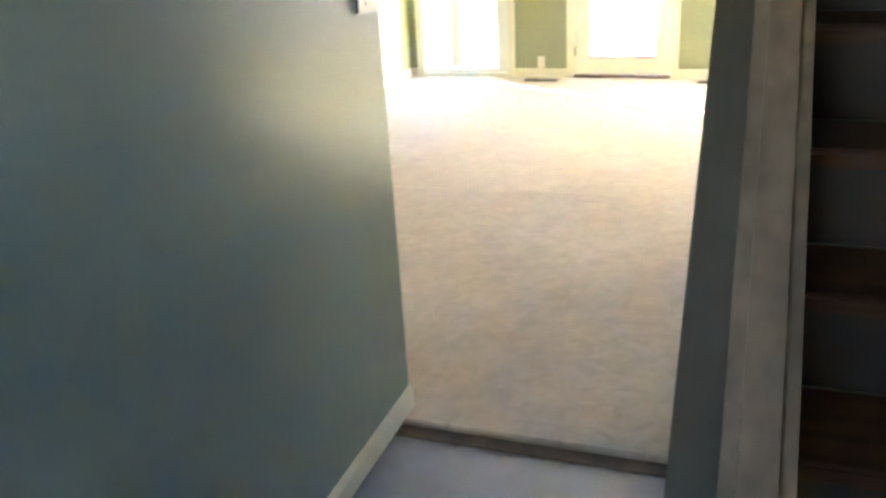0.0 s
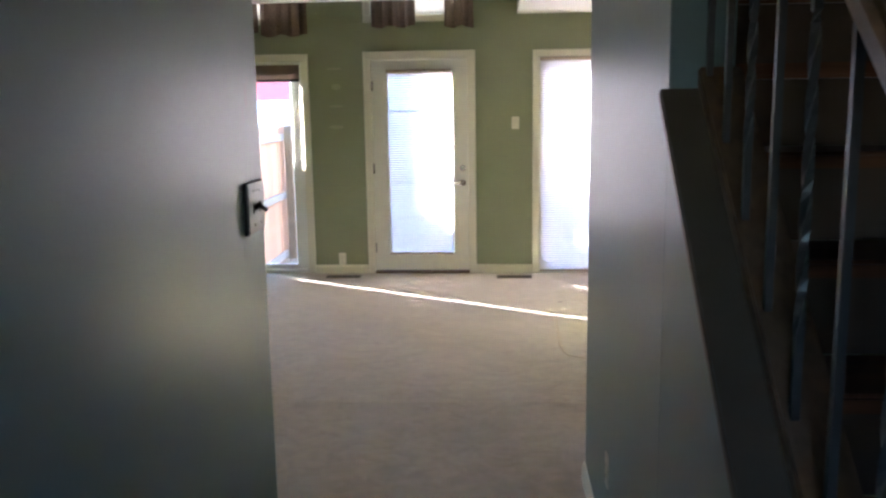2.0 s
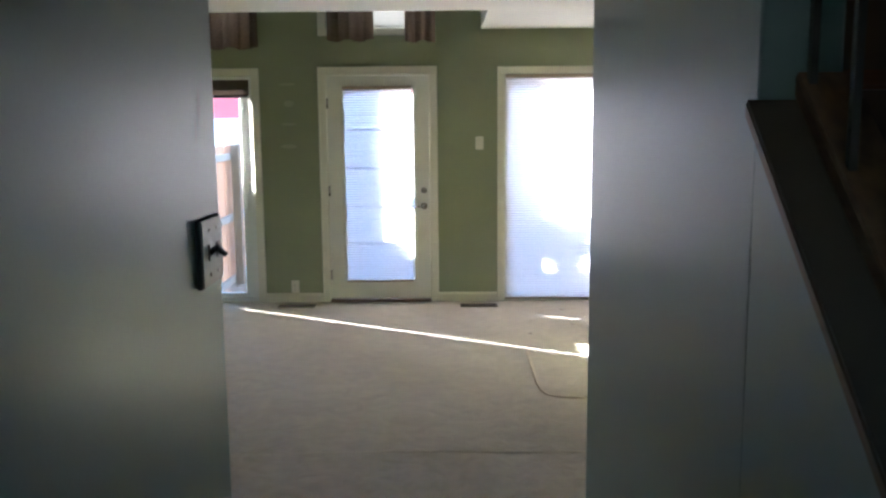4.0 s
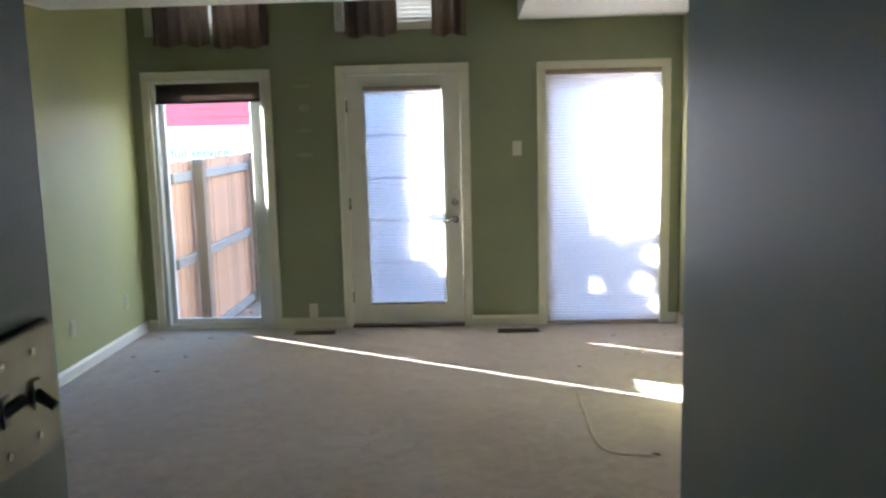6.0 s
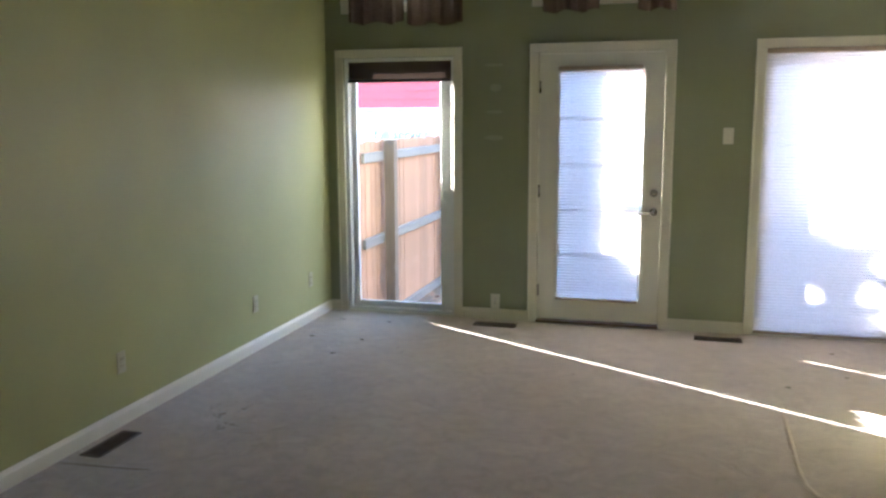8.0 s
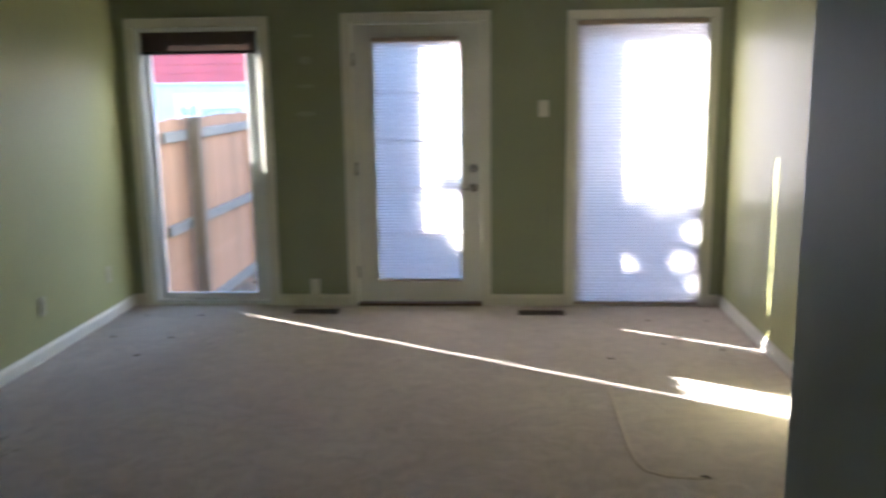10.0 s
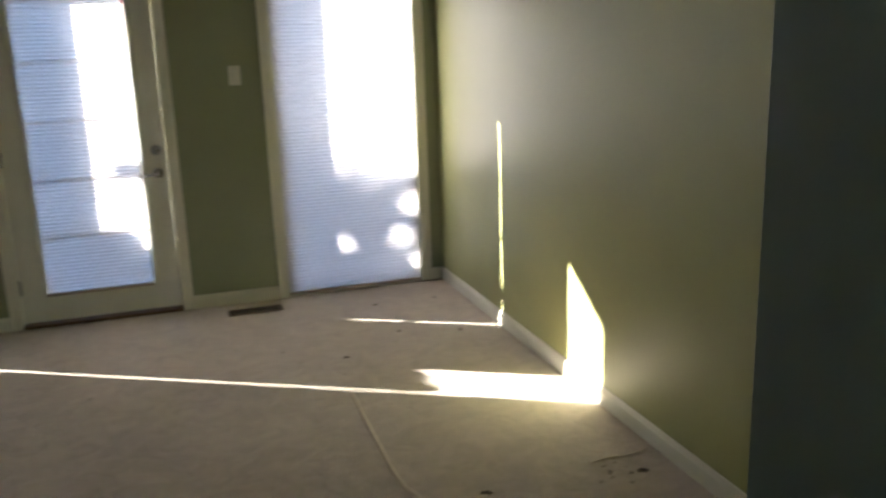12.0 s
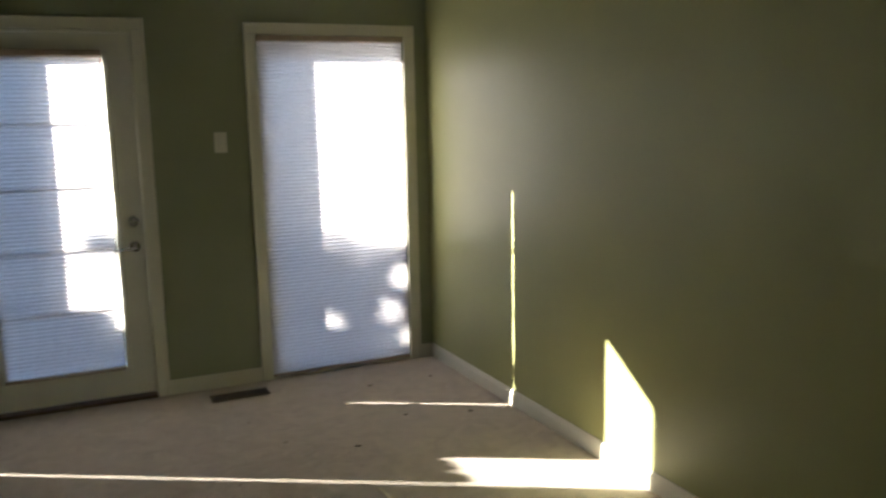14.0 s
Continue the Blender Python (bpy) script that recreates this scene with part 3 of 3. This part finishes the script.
for o in (UL, UD):
    b = thing("slat_blind", "white slat blind lowered behind the curtains", "window blind", (0, 0, 0), "slat blinds of the upper windows")
    x0, x1, z0, z1 = o
    part("head_rail", box(x0 + 0.01, x1 - 0.01, 0.006, 0.046, z1 - 0.045, z1 - 0.004, 0.003), M_VINYL, b)
    me = None
    n = int((z1 - z0 - 0.07) / 0.034)
    for i in range(n):
        if me is None:
            bm = bmesh.new()
            prism([(-0.0035, -0.020), (0.001, 0.0), (0.0065, 0.020), (0.0055, 0.0205), (0.0, 0.0), (-0.0045, -0.0195)], "x", x0 + 0.012, x1 - 0.012, bm)
            sl = part("slat", bm, M_SLAT, b)
            me = sl.data
        else:
            sl = new("slat", me)
            sl.parent = b
        sl.location = (0, 0.026, z0 + 0.028 + i * 0.034)

# ---------------------------------------------------------------- electrical plates


def plate_on(kind, at, normal, label, group, w=0.072, h=0.116, face_mat=None):
    """An outlet or switch built facing -y at the origin, then turned to the wall."""
    t = thing(kind, label, "outlet" if "outlet" in kind else "light switch", at, group)
    part("cover_plate", box(-w / 2, w / 2, -0.006, -0.0005, -h / 2, h / 2, 0.003, seg=2), face_mat or M_PLASTIC, t)
    if "outlet" in kind:
        for z in (0.021, -0.021):
            face = part("socket", box(-0.017, 0.017, -0.0085, -0.005, z - 0.0145, z + 0.0145, 0.004), face_mat or M_PLASTIC, t)
            slots = bmesh.new()
            for x in (-0.0065, 0.0065):
                box(x - 0.0012, x + 0.0012, -0.0092, -0.008, z - 0.003, z + 0.006, 0, slots)
            box(-0.002, 0.002, -0.0092, -0.008, z - 0.011, z - 0.007, 0, slots)
            part("slot", slots, M_SLOT, face)
    else:
        part("rocker", box(-0.016, 0.016, -0.0095, -0.005, -0.033, 0.033, 0.003), M_PLASTIC, t)
    part("screw", cylinder((0, -0.0055, 0.0), (0, -0.0075, 0.0), 0.003, None, 8), M_STEEL, t)
    t.rotation_euler = (0, 0, math.atan2(normal[0], -normal[1]))
    return t


M_PALEPLATE = paint("pale_sage_plate", (0.44, 0.43, 0.29), 0.4, 0.04, 9, 90, 0.02)
plate_on("wall_outlet", (-0.786, 0, 0.145), (0, -1), "ivory wall outlet above the baseboard beside the door", "wall outlets")
for y, z in ((-0.408, 0.326), (-1.307, 0.327), (-2.761, 0.333)):
    plate_on("wall_outlet", (XL, y, z), (1, 0), "pale wall outlet on the sage wall", "wall outlets", face_mat=M_PALEPLATE)
plate_on("wall_outlet", (HR, -5.33, 0.375), (-1, 0), "ivory wall outlet low on the hall wall", "wall outlets")
plate_on("light_switch", (0.905, 0, 1.44), (0, -1), "ivory rocker light switch beside the door casing", "light switches")

M_PEWTER = paint("brushed_pewter", (0.24, 0.235, 0.215), 0.42, 0.12, 25, 220, 0.08, metal=0.85)
hall_switch = thing("light_switch", "brushed metal double switch plate with dark toggles", "light switch", (HL, -6.118, 1.392), "light switches")
# near-black raised edge; the shadow round the plate is put into its colour
part("shadow_edge", box(0.0005, 0.0095, -0.068, 0.068, -0.062, 0.062, 0.002), M_SLOT, hall_switch, "dark raised edge with the plate's shadow in its colour")
part("cover_plate", box(0.0098, 0.013, -0.066, 0.066, -0.060, 0.060, 0.0015, seg=2), M_PEWTER, hall_switch)
for y, up in ((-0.026, 1), (0.026, -1)):
    collar = part("toggle_collar", box(0.0132, 0.016, y - 0.007, y + 0.007, -0.014, 0.014, 0.001), M_PEWTER, hall_switch)
    part("toggle", cylinder((0.013, y, 0.0), (0.031, y, 0.012 * up), 0.0062, None, 10, 0.0048), M_SLOT, hall_switch, "dark toggle lever")
    for z in (-0.040, 0.040):
        part("screw", cylinder((0.0132, y, z), (0.0150, y, z), 0.0035, None, 10), M_STEEL, hall_switch)

# ---------------------------------------------------------------- floor registers
M_REG = paint("brown_metal_register", (0.085, 0.052, 0.035), 0.45, 0.12, 14, 90, 0.05, metal=0.3)
M_VOID = paint("dark_duct", (0.012, 0.011, 0.010), 0.8, 0.1, 9, 90, 0.0)


def register(at, turn):
    r = thing("floor_register", "brown metal floor register set in the carpet", "floor vent", at, "floor registers")
    L, W = 0.165, 0.058
    ring = bmesh.new()
    for a, b, c, d in ((-L, L, W - 0.014, W), (-L, L, -W, -W + 0.014), (-L, -L + 0.014, -W + 0.014, W - 0.014), (L - 0.014, L, -W + 0.014, W - 0.014)):
        box(a, b, c, d, 0.0005, 0.007, 0.002, ring)
    part("frame", ring, M_REG, r)
    part("duct", box(-L + 0.013, L - 0.013, -W + 0.013, W - 0.013, 0.0003, 0.0012), M_VOID, r)
    first = None
    for i in range(15):
        x = -L + 0.024 + i * (2 * L - 0.048) / 14
        if first is None:
            bm = box(-0.0028, 0.0028, -W + 0.013, W - 0.013, 0.0012, 0.0055)
            first = part("louvre", bm, M_REG, r)
            first.location.x = x
        else:
            c = first.copy()
            scene.collection.objects.link(c)
            c.location.x = x
    r.rotation_euler = (0, 0, radians(turn))


register((-0.745, -0.195, 0), 0)
register((0.888, -0.215, 0), 0)
register((-2.058, -3.03, 0), 90)

# ---------------------------------------------------------------- carpet marks
M_RIDGE = paint("raised_carpet_pile", (0.53, 0.45, 0.355), 0.95, 0.1, 30, 200, 0.5)
M_SEAM = paint("worn_carpet_seam", (0.55, 0.475, 0.385), 0.95, 0.1, 30, 200, 0.5)
M_DENT = paint("dark_carpet_mark", (0.075, 0.055, 0.04), 0.95, 0.25, 30, 200, 0.4)
M_SMUDGE = paint("grey_carpet_smudge", (0.25, 0.205, 0.17), 0.95, 0.25, 20, 200, 0.4)


def ridge(name, label, pts, w=0.012, h=0.006, material=None):
    rng = random.Random(len(pts) * 7 + int(w * 1e4))
    dense = []
    for (a, b) in zip(pts, pts[1:]):
        n = max(2, int((Vector(b) - Vector(a)).length / 0.05))
        dense += [Vector(a).lerp(Vector(b), i / n) for i in range(n)]
    dense.append(Vector(pts[-1]))
    bm = bmesh.new()
    rows = []
    for i, p in enumerate(dense):
        d = dense[min(i + 1, len(dense) - 1)] - dense[max(i - 1, 0)]
        s = Vector((-d.y, d.x)).normalized()
        p = p + s * rng.uniform(-0.003, 0.003)
        k = rng.uniform(0.6, 1.15) * (0.4 if i in (0, len(dense) - 1) else 1)
        rows.append([bm.verts.new((*(p + s * w * k * q), 0.001 + h * k * e)) for q, e in ((-1, 0), (-0.5, 0.8), (0, 1), (0.5, 0.8), (1, 0))])
    for a, b in zip(rows, rows[1:]):
        for i in range(4):
            bm.faces.new((a[i], a[i + 1], b[i + 1], b[i]))
    return structure(name, bm, material or M_RIDGE, label, "carpet seam", True)


ridge("carpet_crease_1", "raised curved crease in the beige carpet", [(1.174, -1.70), (1.166, -2.10), (1.162, -2.50), (1.172, -2.65), (1.205, -2.75), (1.28, -2.80), (1.44, -2.815)], 0.014, 0.006)
ridge("carpet_crease_2", "faint crease in the beige carpet near the wall", [(1.90, -2.735), (1.99, -2.728), (2.08, -2.733), (2.16, -2.712)], 0.012, 0.006)
ridge("carpet_seam_1", "straight raised seam across the beige carpet", [(-2.10, -3.72), (-0.45, -3.65), (0.4, -3.62), (1.25, -3.64), (2.15, -3.66)], 0.012, 0.003, M_SEAM)
ridge("carpet_cut_1", "short dark cut in the carpet by the register", [(-2.15, -3.292), (-1.90, -3.272), (-1.69, -3.252)], 0.006, 0.002, M_SMUDGE)
MARKS = [(1.436, -2.798, 0.026), (1.249, -1.239, 0.020), (1.61, -0.405, 0.022), (2.003, -0.403, 0.018), (1.615, -0.952, 0.018), (1.95, -1.06, 0.02),
         (-1.955, -0.313, 0.02), (-1.563, -0.311, 0.022), (-1.972, -0.853, 0.024), (-1.576, -0.863, 0.022), (-1.645, -1.241, 0.022), (2.05, -2.86, 0.022)]
for i, (x, y, r) in enumerate(MARKS):
    rng = random.Random(i + 40)
    bm = bmesh.new()
    ring = [bm.verts.new((math.cos(a) * r * rng.uniform(0.6, 1.25), math.sin(a) * r * rng.uniform(0.5, 0.95), 0.0015)) for a in [j * math.pi / 7 for j in range(14)]]
    c = bm.verts.new((0, 0, 0.004))
    for j in range(14):
        bm.faces.new((ring[j], ring[(j + 1) % 14], c))
    ob = mesh_ob("carpet_mark", bm, M_DENT)
    ob.location = (x, y, 0)
    tagged(ob, "small dark furniture mark pressed into beige carpet", "carpet mark", "furniture marks in the carpet")

# pale repair patches on the window wall
M_PATCH = paint("pale_wall_filler", (0.36, 0.375, 0.26), 0.5, 0.06, 12, 90, 0.2)
for x, z, w, h in ((-0.80, 1.425, 0.075, 0.020), (-0.79, 1.80, 0.05, 0.03), (-0.80, 1.62, 0.07, 0.012), (-0.80, 1.97, 0.08, 0.012)):
    bm = bmesh.new()
    rng = random.Random(int(z * 1000))
    ring = [bm.verts.new((x + w * math.cos(a) * rng.uniform(0.8, 1.1), -0.0022, z + h * math.sin(a) * rng.uniform(0.8, 1.1))) for a in [j * math.pi / 9 for j in range(18)]]
    bm.faces.new(ring[::-1])
    structure("wall_patch", bm, M_PATCH, "pale filler patch on the sage wall", "wall patch")

# old filled marks on the hall walls
M_HALLMARK = paint("pale_hall_filler", (0.26, 0.29, 0.285), 0.45, 0.08, 20, 120, 0.3)
for wx, face, y, z, w, h in ((HL, 1, -6.125, 1.655, 0.012, 0.035), (HL, 1, -6.150, 1.610, 0.008, 0.026), (HL, 1, -6.105, 1.690, 0.006, 0.015),
                             (HR, -1, -5.09, 1.715, 0.010, 0.022), (HR, -1, -5.28, 1.62, 0.008, 0.018)):
    bm = bmesh.new()
    rng = random.Random(int(abs(y) * 1000))
    ring = [bm.verts.new((wx + face * 0.0006, y + w * math.cos(a) * rng.uniform(0.6, 1.2), z + h * math.sin(a) * rng.uniform(0.7, 1.1))) for a in [j * math.pi / 8 for j in range(16)]]
    mid = bm.verts.new((wx + face * 0.0009, y, z))
    for j in range(16):
        bm.faces.new((ring[j], ring[(j + 1) % 16], mid))
    bmesh.ops.recalc_face_normals(bm, faces=bm.faces[:])
    structure("wall_patch", bm, M_HALLMARK, "pale filled mark on the hall wall", "wall patch", True)

# grey specks of a worn spot in the carpet
bm = bmesh.new()
rng = random.Random(77)
for cx, cy, sp, n in ((-1.78, -2.46, 0.06, 26), (-1.66, -2.64, 0.03, 8), (1.95, -2.85, 0.05, 12), (-1.2, -0.9, 0.5, 20), (0.9, -1.1, 0.7, 16)):
    for i in range(n):
        x, y, r = cx + rng.gauss(0, sp), cy + rng.gauss(0, sp), rng.uniform(0.004, 0.014)
        vs = [bm.verts.new((x + math.cos(a) * r * rng.uniform(0.6, 1.4), y + math.sin(a) * r * rng.uniform(0.5, 1.0), 0.0018)) for a in (0, 1.05, 2.1, 3.15, 4.2, 5.2)]
        bm.faces.new(vs)
specks = mesh_ob("carpet_stains", bm, M_SMUDGE)
tagged(specks, "faint grey worn specks in the beige carpet", "carpet stain", kind="stuff")

# ---------------------------------------------------------------- outside
ZG = -0.45
M_GROUND = paint("leaf_litter_ground", (0.13, 0.10, 0.075), 0.95, 0.35, 5, 60, 0.8, dist=0.02)
ground = structure("ground", box(-70, 70, WT + 0.002, 140, ZG - 0.2, ZG), M_GROUND, "bare earth with dry leaves", "ground")
ground_front = structure("ground_front", box(-70, 70, -80, YFRONT - 0.122, ZG - 0.2, -0.1), paint("front_concrete", (0.35, 0.34, 0.32), 0.9, 0.12, 2, 60, 0.3),
                         "pale concrete path before the entry", "ground")
foundation = structure("foundation", box(XL - 0.12, XR + 0.12, 0.02, WT - 0.002, ZG - 0.1, -0.052), M_EXTWALL, "plain painted foundation under the windows", "wall")
M_PICKET = paint("cedar_picket", (0.255, 0.14, 0.09), 0.8, 0.22, 5, 60, 0.3, stretch=(6, 6, 0.6), island=0.14)
M_RAIL = paint("weathered_fence_wood", (0.135, 0.128, 0.128), 0.85, 0.22, 5, 60, 0.35, stretch=(6, 0.6, 6), island=0.08)
M_POST = paint("brown_fence_post", (0.095, 0.07, 0.055), 0.85, 0.25, 5, 60, 0.35, stretch=(6, 6, 0.6))
FX, FTOP = -2.2, 1.36
fence = thing("fence", "cedar picket fence with weathered rails and posts", "fence")
rng = random.Random(5)
picket_meshes = []
for k in range(4):
    bm = bmesh.new()
    w, h = 0.0689, FTOP - ZG + 0.02
    dog = 0.012 + 0.006 * k
    prof = [(-w, 0), (w, 0), (w, h - dog), (w - dog * 0.8, h), (-w + dog * 0.8, h), (-w, h - dog)]
    prism(prof, "x", -0.009, 0.009, bm)
    me = bpy.data.meshes.new("picket")
    bm.to_mesh(me)
    bm.free()
    me.materials.append(M_PICKET)
    picket_meshes.append(me)
for i in range(52):
    y = 0.372 + 0.1385 * i
    p = new("picket", picket_meshes[rng.randrange(4)])
    p.parent = fence
    p.location = (FX + rng.uniform(-0.002, 0.002), y, ZG - 0.02 + rng.uniform(-0.012, 0.010) + (0.055 if i < 3 else 0.0))
    p.rotation_euler = (rng.uniform(-0.004, 0.004), 0, rng.uniform(-0.03, 0.03))
# a low broken picket closes the foot of the gap beside the house
bm = bmesh.new()
w, h = 0.062, 0.40 - ZG - 0.05
prism([(-w, 0), (w, 0), (w, h - 0.07), (w * 0.6, h + 0.015), (w * 0.25, h - 0.05), (-w * 0.15, h + 0.03), (-w * 0.55, h - 0.04), (-w, h - 0.01)], "x", -0.009, 0.009, bm)
part("picket", bm, M_PICKET, fence, "low broken picket at the house").location = (FX, 0.235, ZG + 0.05)
for z in (-0.375, 0.43, 1.215):
    for ya, yb in ((0.74, 3.30), (3.30, 5.60), (5.60, 7.6)):
        part("rail", box(FX + 0.012, FX + 0.050, ya + 0.002, yb - 0.002, z - 0.045, z + 0.045, 0.004), M_RAIL, fence)
for y in (1.30, 3.32, 5.6, 7.5):
    part("post", box(FX + 0.052, FX + 0.155, y - 0.052, y + 0.052, ZG - 0.1, FTOP + 0.01, 0.006), M_POST, fence, "weathered brown fence post")

# dry leaves on the ground by the fence
bm = bmesh.new()
for i in range(900):
    x, y = FX + abs(rng.gauss(0.05, 0.9)), rng.uniform(0.3, 7.5)
    s, a, t = rng.uniform(0.02, 0.05), rng.uniform(0, 6.28), rng.uniform(-0.5, 0.5)
    m = Matrix.Translation((x, y, ZG + 0.012 + abs(t) * s * 0.6)) @ Euler((t, rng.uniform(-0.5, 0.5), a)).to_matrix().to_4x4()
    vs = [bm.verts.new(m @ Vector(c)) for c in ((-s, 0, 0), (0, -s * 0.55, s * 0.15), (s, 0, 0), (0, s * 0.55, s * 0.15))]
    bm.faces.new(vs)
leaves = mesh_ob("dry_leaves", bm, paint("dry_leaf", (0.30, 0.17, 0.12), 0.8, 0.4, 6, 60, 0.2))
tagged(leaves, "scattered dry reddish leaves on the ground", "leaves", kind="stuff")

# neighbouring shop
M_SHOPWALL = paint("pale_shop_siding", (0.55, 0.60, 0.66), 0.75, 0.05, 2, 40, 0.1)
M_RED = paint("red_painted_fascia", (0.50, 0.075, 0.085), 0.55, 0.12, 2, 40, 0.1)
M_SIGN = paint("white_sign_board", (0.85, 0.86, 0.86), 0.5, 0.03, 3, 40, 0.02)
M_LETTER = paint("dark_sign_letter", (0.05, 0.07, 0.07), 0.5, 0.05, 3, 40, 0.0)
SY = 12.0
shop = thing("shop_building", "low shop with pale walls, red fascia and sign", "building", (0, 0, 0))
part("wall", box(-22, 4, SY, SY + 8, ZG, 1.76), M_SHOPWALL, shop)
for i in range(9):
    z = 1.76 + i * 0.19
    part("fascia_board", prism([(SY - 0.03, z), (SY - 0.012, z + 0.188), (SY + 0.2, z + 0.188), (SY + 0.2, z)], "x", -22.1, 4.1), M_RED, shop)
part("roof", box(-22.2, 4.2, SY - 0.1, SY + 8.2, 3.48, 3.58, 0.02), M_RED, shop)
part("soffit", box(-22.1, 4.1, SY - 0.05, SY - 0.001, 1.70, 1.758, 0.005), M_SHOPWALL, shop)
part("corner_post", box(-6.90, -6.74, SY - 0.03, SY - 0.001, ZG, 1.69, 0.01), M_SHOPWALL, shop)
part("sign_board", box(-6.33, -4.20, SY - 0.04, SY - 0.002, 0.78, 1.52, 0.01), M_SIGN, shop, "white board with dark lettering")
txt = bpy.data.curves.new("sign_text", "FONT")
txt.body = "full service"
txt.size = 0.30
txt.extrude = 0.006
tob = bpy.data.objects.new("sign_text_source", txt)
scene.collection.objects.link(tob)
bpy.context.view_layer.update()
tme = bpy.data.meshes.new_from_object(tob.evaluated_get(bpy.context.evaluated_depsgraph_get()))
bpy.data.objects.remove(tob)
xs = [v.co.x for v in tme.vertices]
wide = max(xs) - min(xs)
tme.transform(Matrix.Scale(1.32 / wide, 4))
tme.materials.clear()
tme.materials.append(M_LETTER)
lettering = new("lettering", tme)
lettering.parent = shop
lettering.location = (-6.22, SY - 0.048, 1.07)
lettering.rotation_euler = (radians(90), 0, 0)

# a bare-edged small tree beyond the fence, which dapples the shades
M_BARK = paint("grey_bark", (0.12, 0.10, 0.08), 0.9, 0.3, 8, 60, 0.5, stretch=(4, 4, 0.7))
M_LEAF = cloth("green_leaf", (0.07, 0.09, 0.03), 0.35, 20, (1, 1, 1), 0.4)


def small_tree(tx, ty, clumps, leaves, seed, label, gaps=()):
    """A slender tree: tapered trunk, a limb to each clump and a loose crown of single leaves; clumps are (dx, dy, z, radius across, radius up)."""
    tree = thing("small_tree", label, "tree", (0, 0, 0), "small trees beyond the fence")
    trng = random.Random(seed)
    low = min(c[2] - c[4] for c in clumps)
    bm = cylinder((tx, ty, ZG - 0.05), (tx + 0.04, ty, low + 0.15), 0.06, None, 10, 0.035)
    for dx, dy, z, ra, ru in clumps:
        fork = Vector((tx + 0.035, ty, low - 0.1))
        heart = Vector((tx + dx, ty + dy, z))
        cylinder(fork, heart, 0.020, bm, 7, 0.008)
        for k in range(5):
            a = k * 2.4 + dx * 9
            cylinder(fork.lerp(heart, 0.75), heart + Vector((math.cos(a) * ra * 0.7, math.sin(a) * ra * 0.5, trng.uniform(-0.4, 0.7) * ru)), 0.008, bm, 6, 0.003)
    part("trunk", bm, M_BARK, tree)
    bm = bmesh.new()
    weight = [c[3] * c[3] * c[4] for c in clumps]
    for i in range(leaves):
        dx, dy, z, ra, ru = trng.choices(clumps, weight)[0]
        way = Vector((trng.gauss(0, 1), trng.gauss(0, 1), trng.gauss(0, 1))).normalized() * trng.uniform(0.1, 1.08) ** 0.5
        c = Vector((tx + dx + way.x * ra, ty + dy + way.y * ra * 0.7, z + way.z * ru))
        if any(math.hypot(c.x - tx + (c.y - ty) / SUN_TURN - gx, c.z - gz - (c.y - ty) / SUN_TURN * 0.375) < gr * trng.uniform(0.75, 1.1) for gx, gz, gr in gaps):
            continue
        s = trng.uniform(0.025, 0.05)
        m = Matrix.Translation(c) @ Euler((trng.uniform(-1, 1), trng.uniform(-1, 1), trng.uniform(0, 6))).to_matrix().to_4x4()
        bm.faces.new([bm.verts.new(m @ Vector(q)) for q in ((-s, 0, 0), (0, -s * 0.5, 0), (s, 0, 0), (0, s * 0.5, 0))])
    part("crown", bm, M_LEAF, tree)


small_tree(-5.0, 3.87, [(-0.36, 0.0, 3.02, 0.32, 0.46), (0.06, 0.05, 2.94, 0.32, 0.40), (0.40, -0.05, 2.84, 0.26, 0.40), (0.02, 0.0, 2.46, 0.48, 0.20)],
           6200, 11, "small leafy tree standing beyond the fence", [(-0.19, 2.84, 0.075), (-0.22, 2.62, 0.035), (0.20, 2.84, 0.10), (0.36, 2.66, 0.10), (0.30, 3.06, 0.10)])
small_tree(-6.5, 3.70, [(0.37, 0.0, 3.30, 0.085, 0.045)], 420, 23, "slender small tree with a sparse crown")

# unseen dark wall beside the yard, added to hold back sky light from +x
structure("wall_sky_blocker", box(4.6, 10.0, 1.5, 11.5, ZG - 0.1, 4.6, 0.02), paint("brown_blocker_paint", (0.12, 0.10, 0.085), 0.8, 0.12, 3, 60, 0.2), "plain brown unseen wall added to block side sky light")

# outside trim round the door and the shaded window
for nm, o, deep in (("trim_outside_1", DO, 0.15), ("trim_outside_2", WR, 0.055), ("trim_outside_3", WL, 0.037)):
    bm = bmesh.new()
    x0, x1, z0, z1 = o
    box(x0 - 0.07, x0 - 0.002, WT + 0.001, WT + deep, ZG + 0.1, z1 + 0.07, 0.004, bm)
    box(x1 + 0.002, x1 + 0.07, WT + 0.001, WT + deep, ZG + 0.1, z1 + 0.07, 0.004, bm)
    box(x0 - 0.002, x1 + 0.002, WT + 0.001, WT + deep - 0.002, z1 + 0.002, z1 + 0.07, 0.004, bm)
    structure(nm, bm, M_TRIM, "cream painted outside trim", "trim")
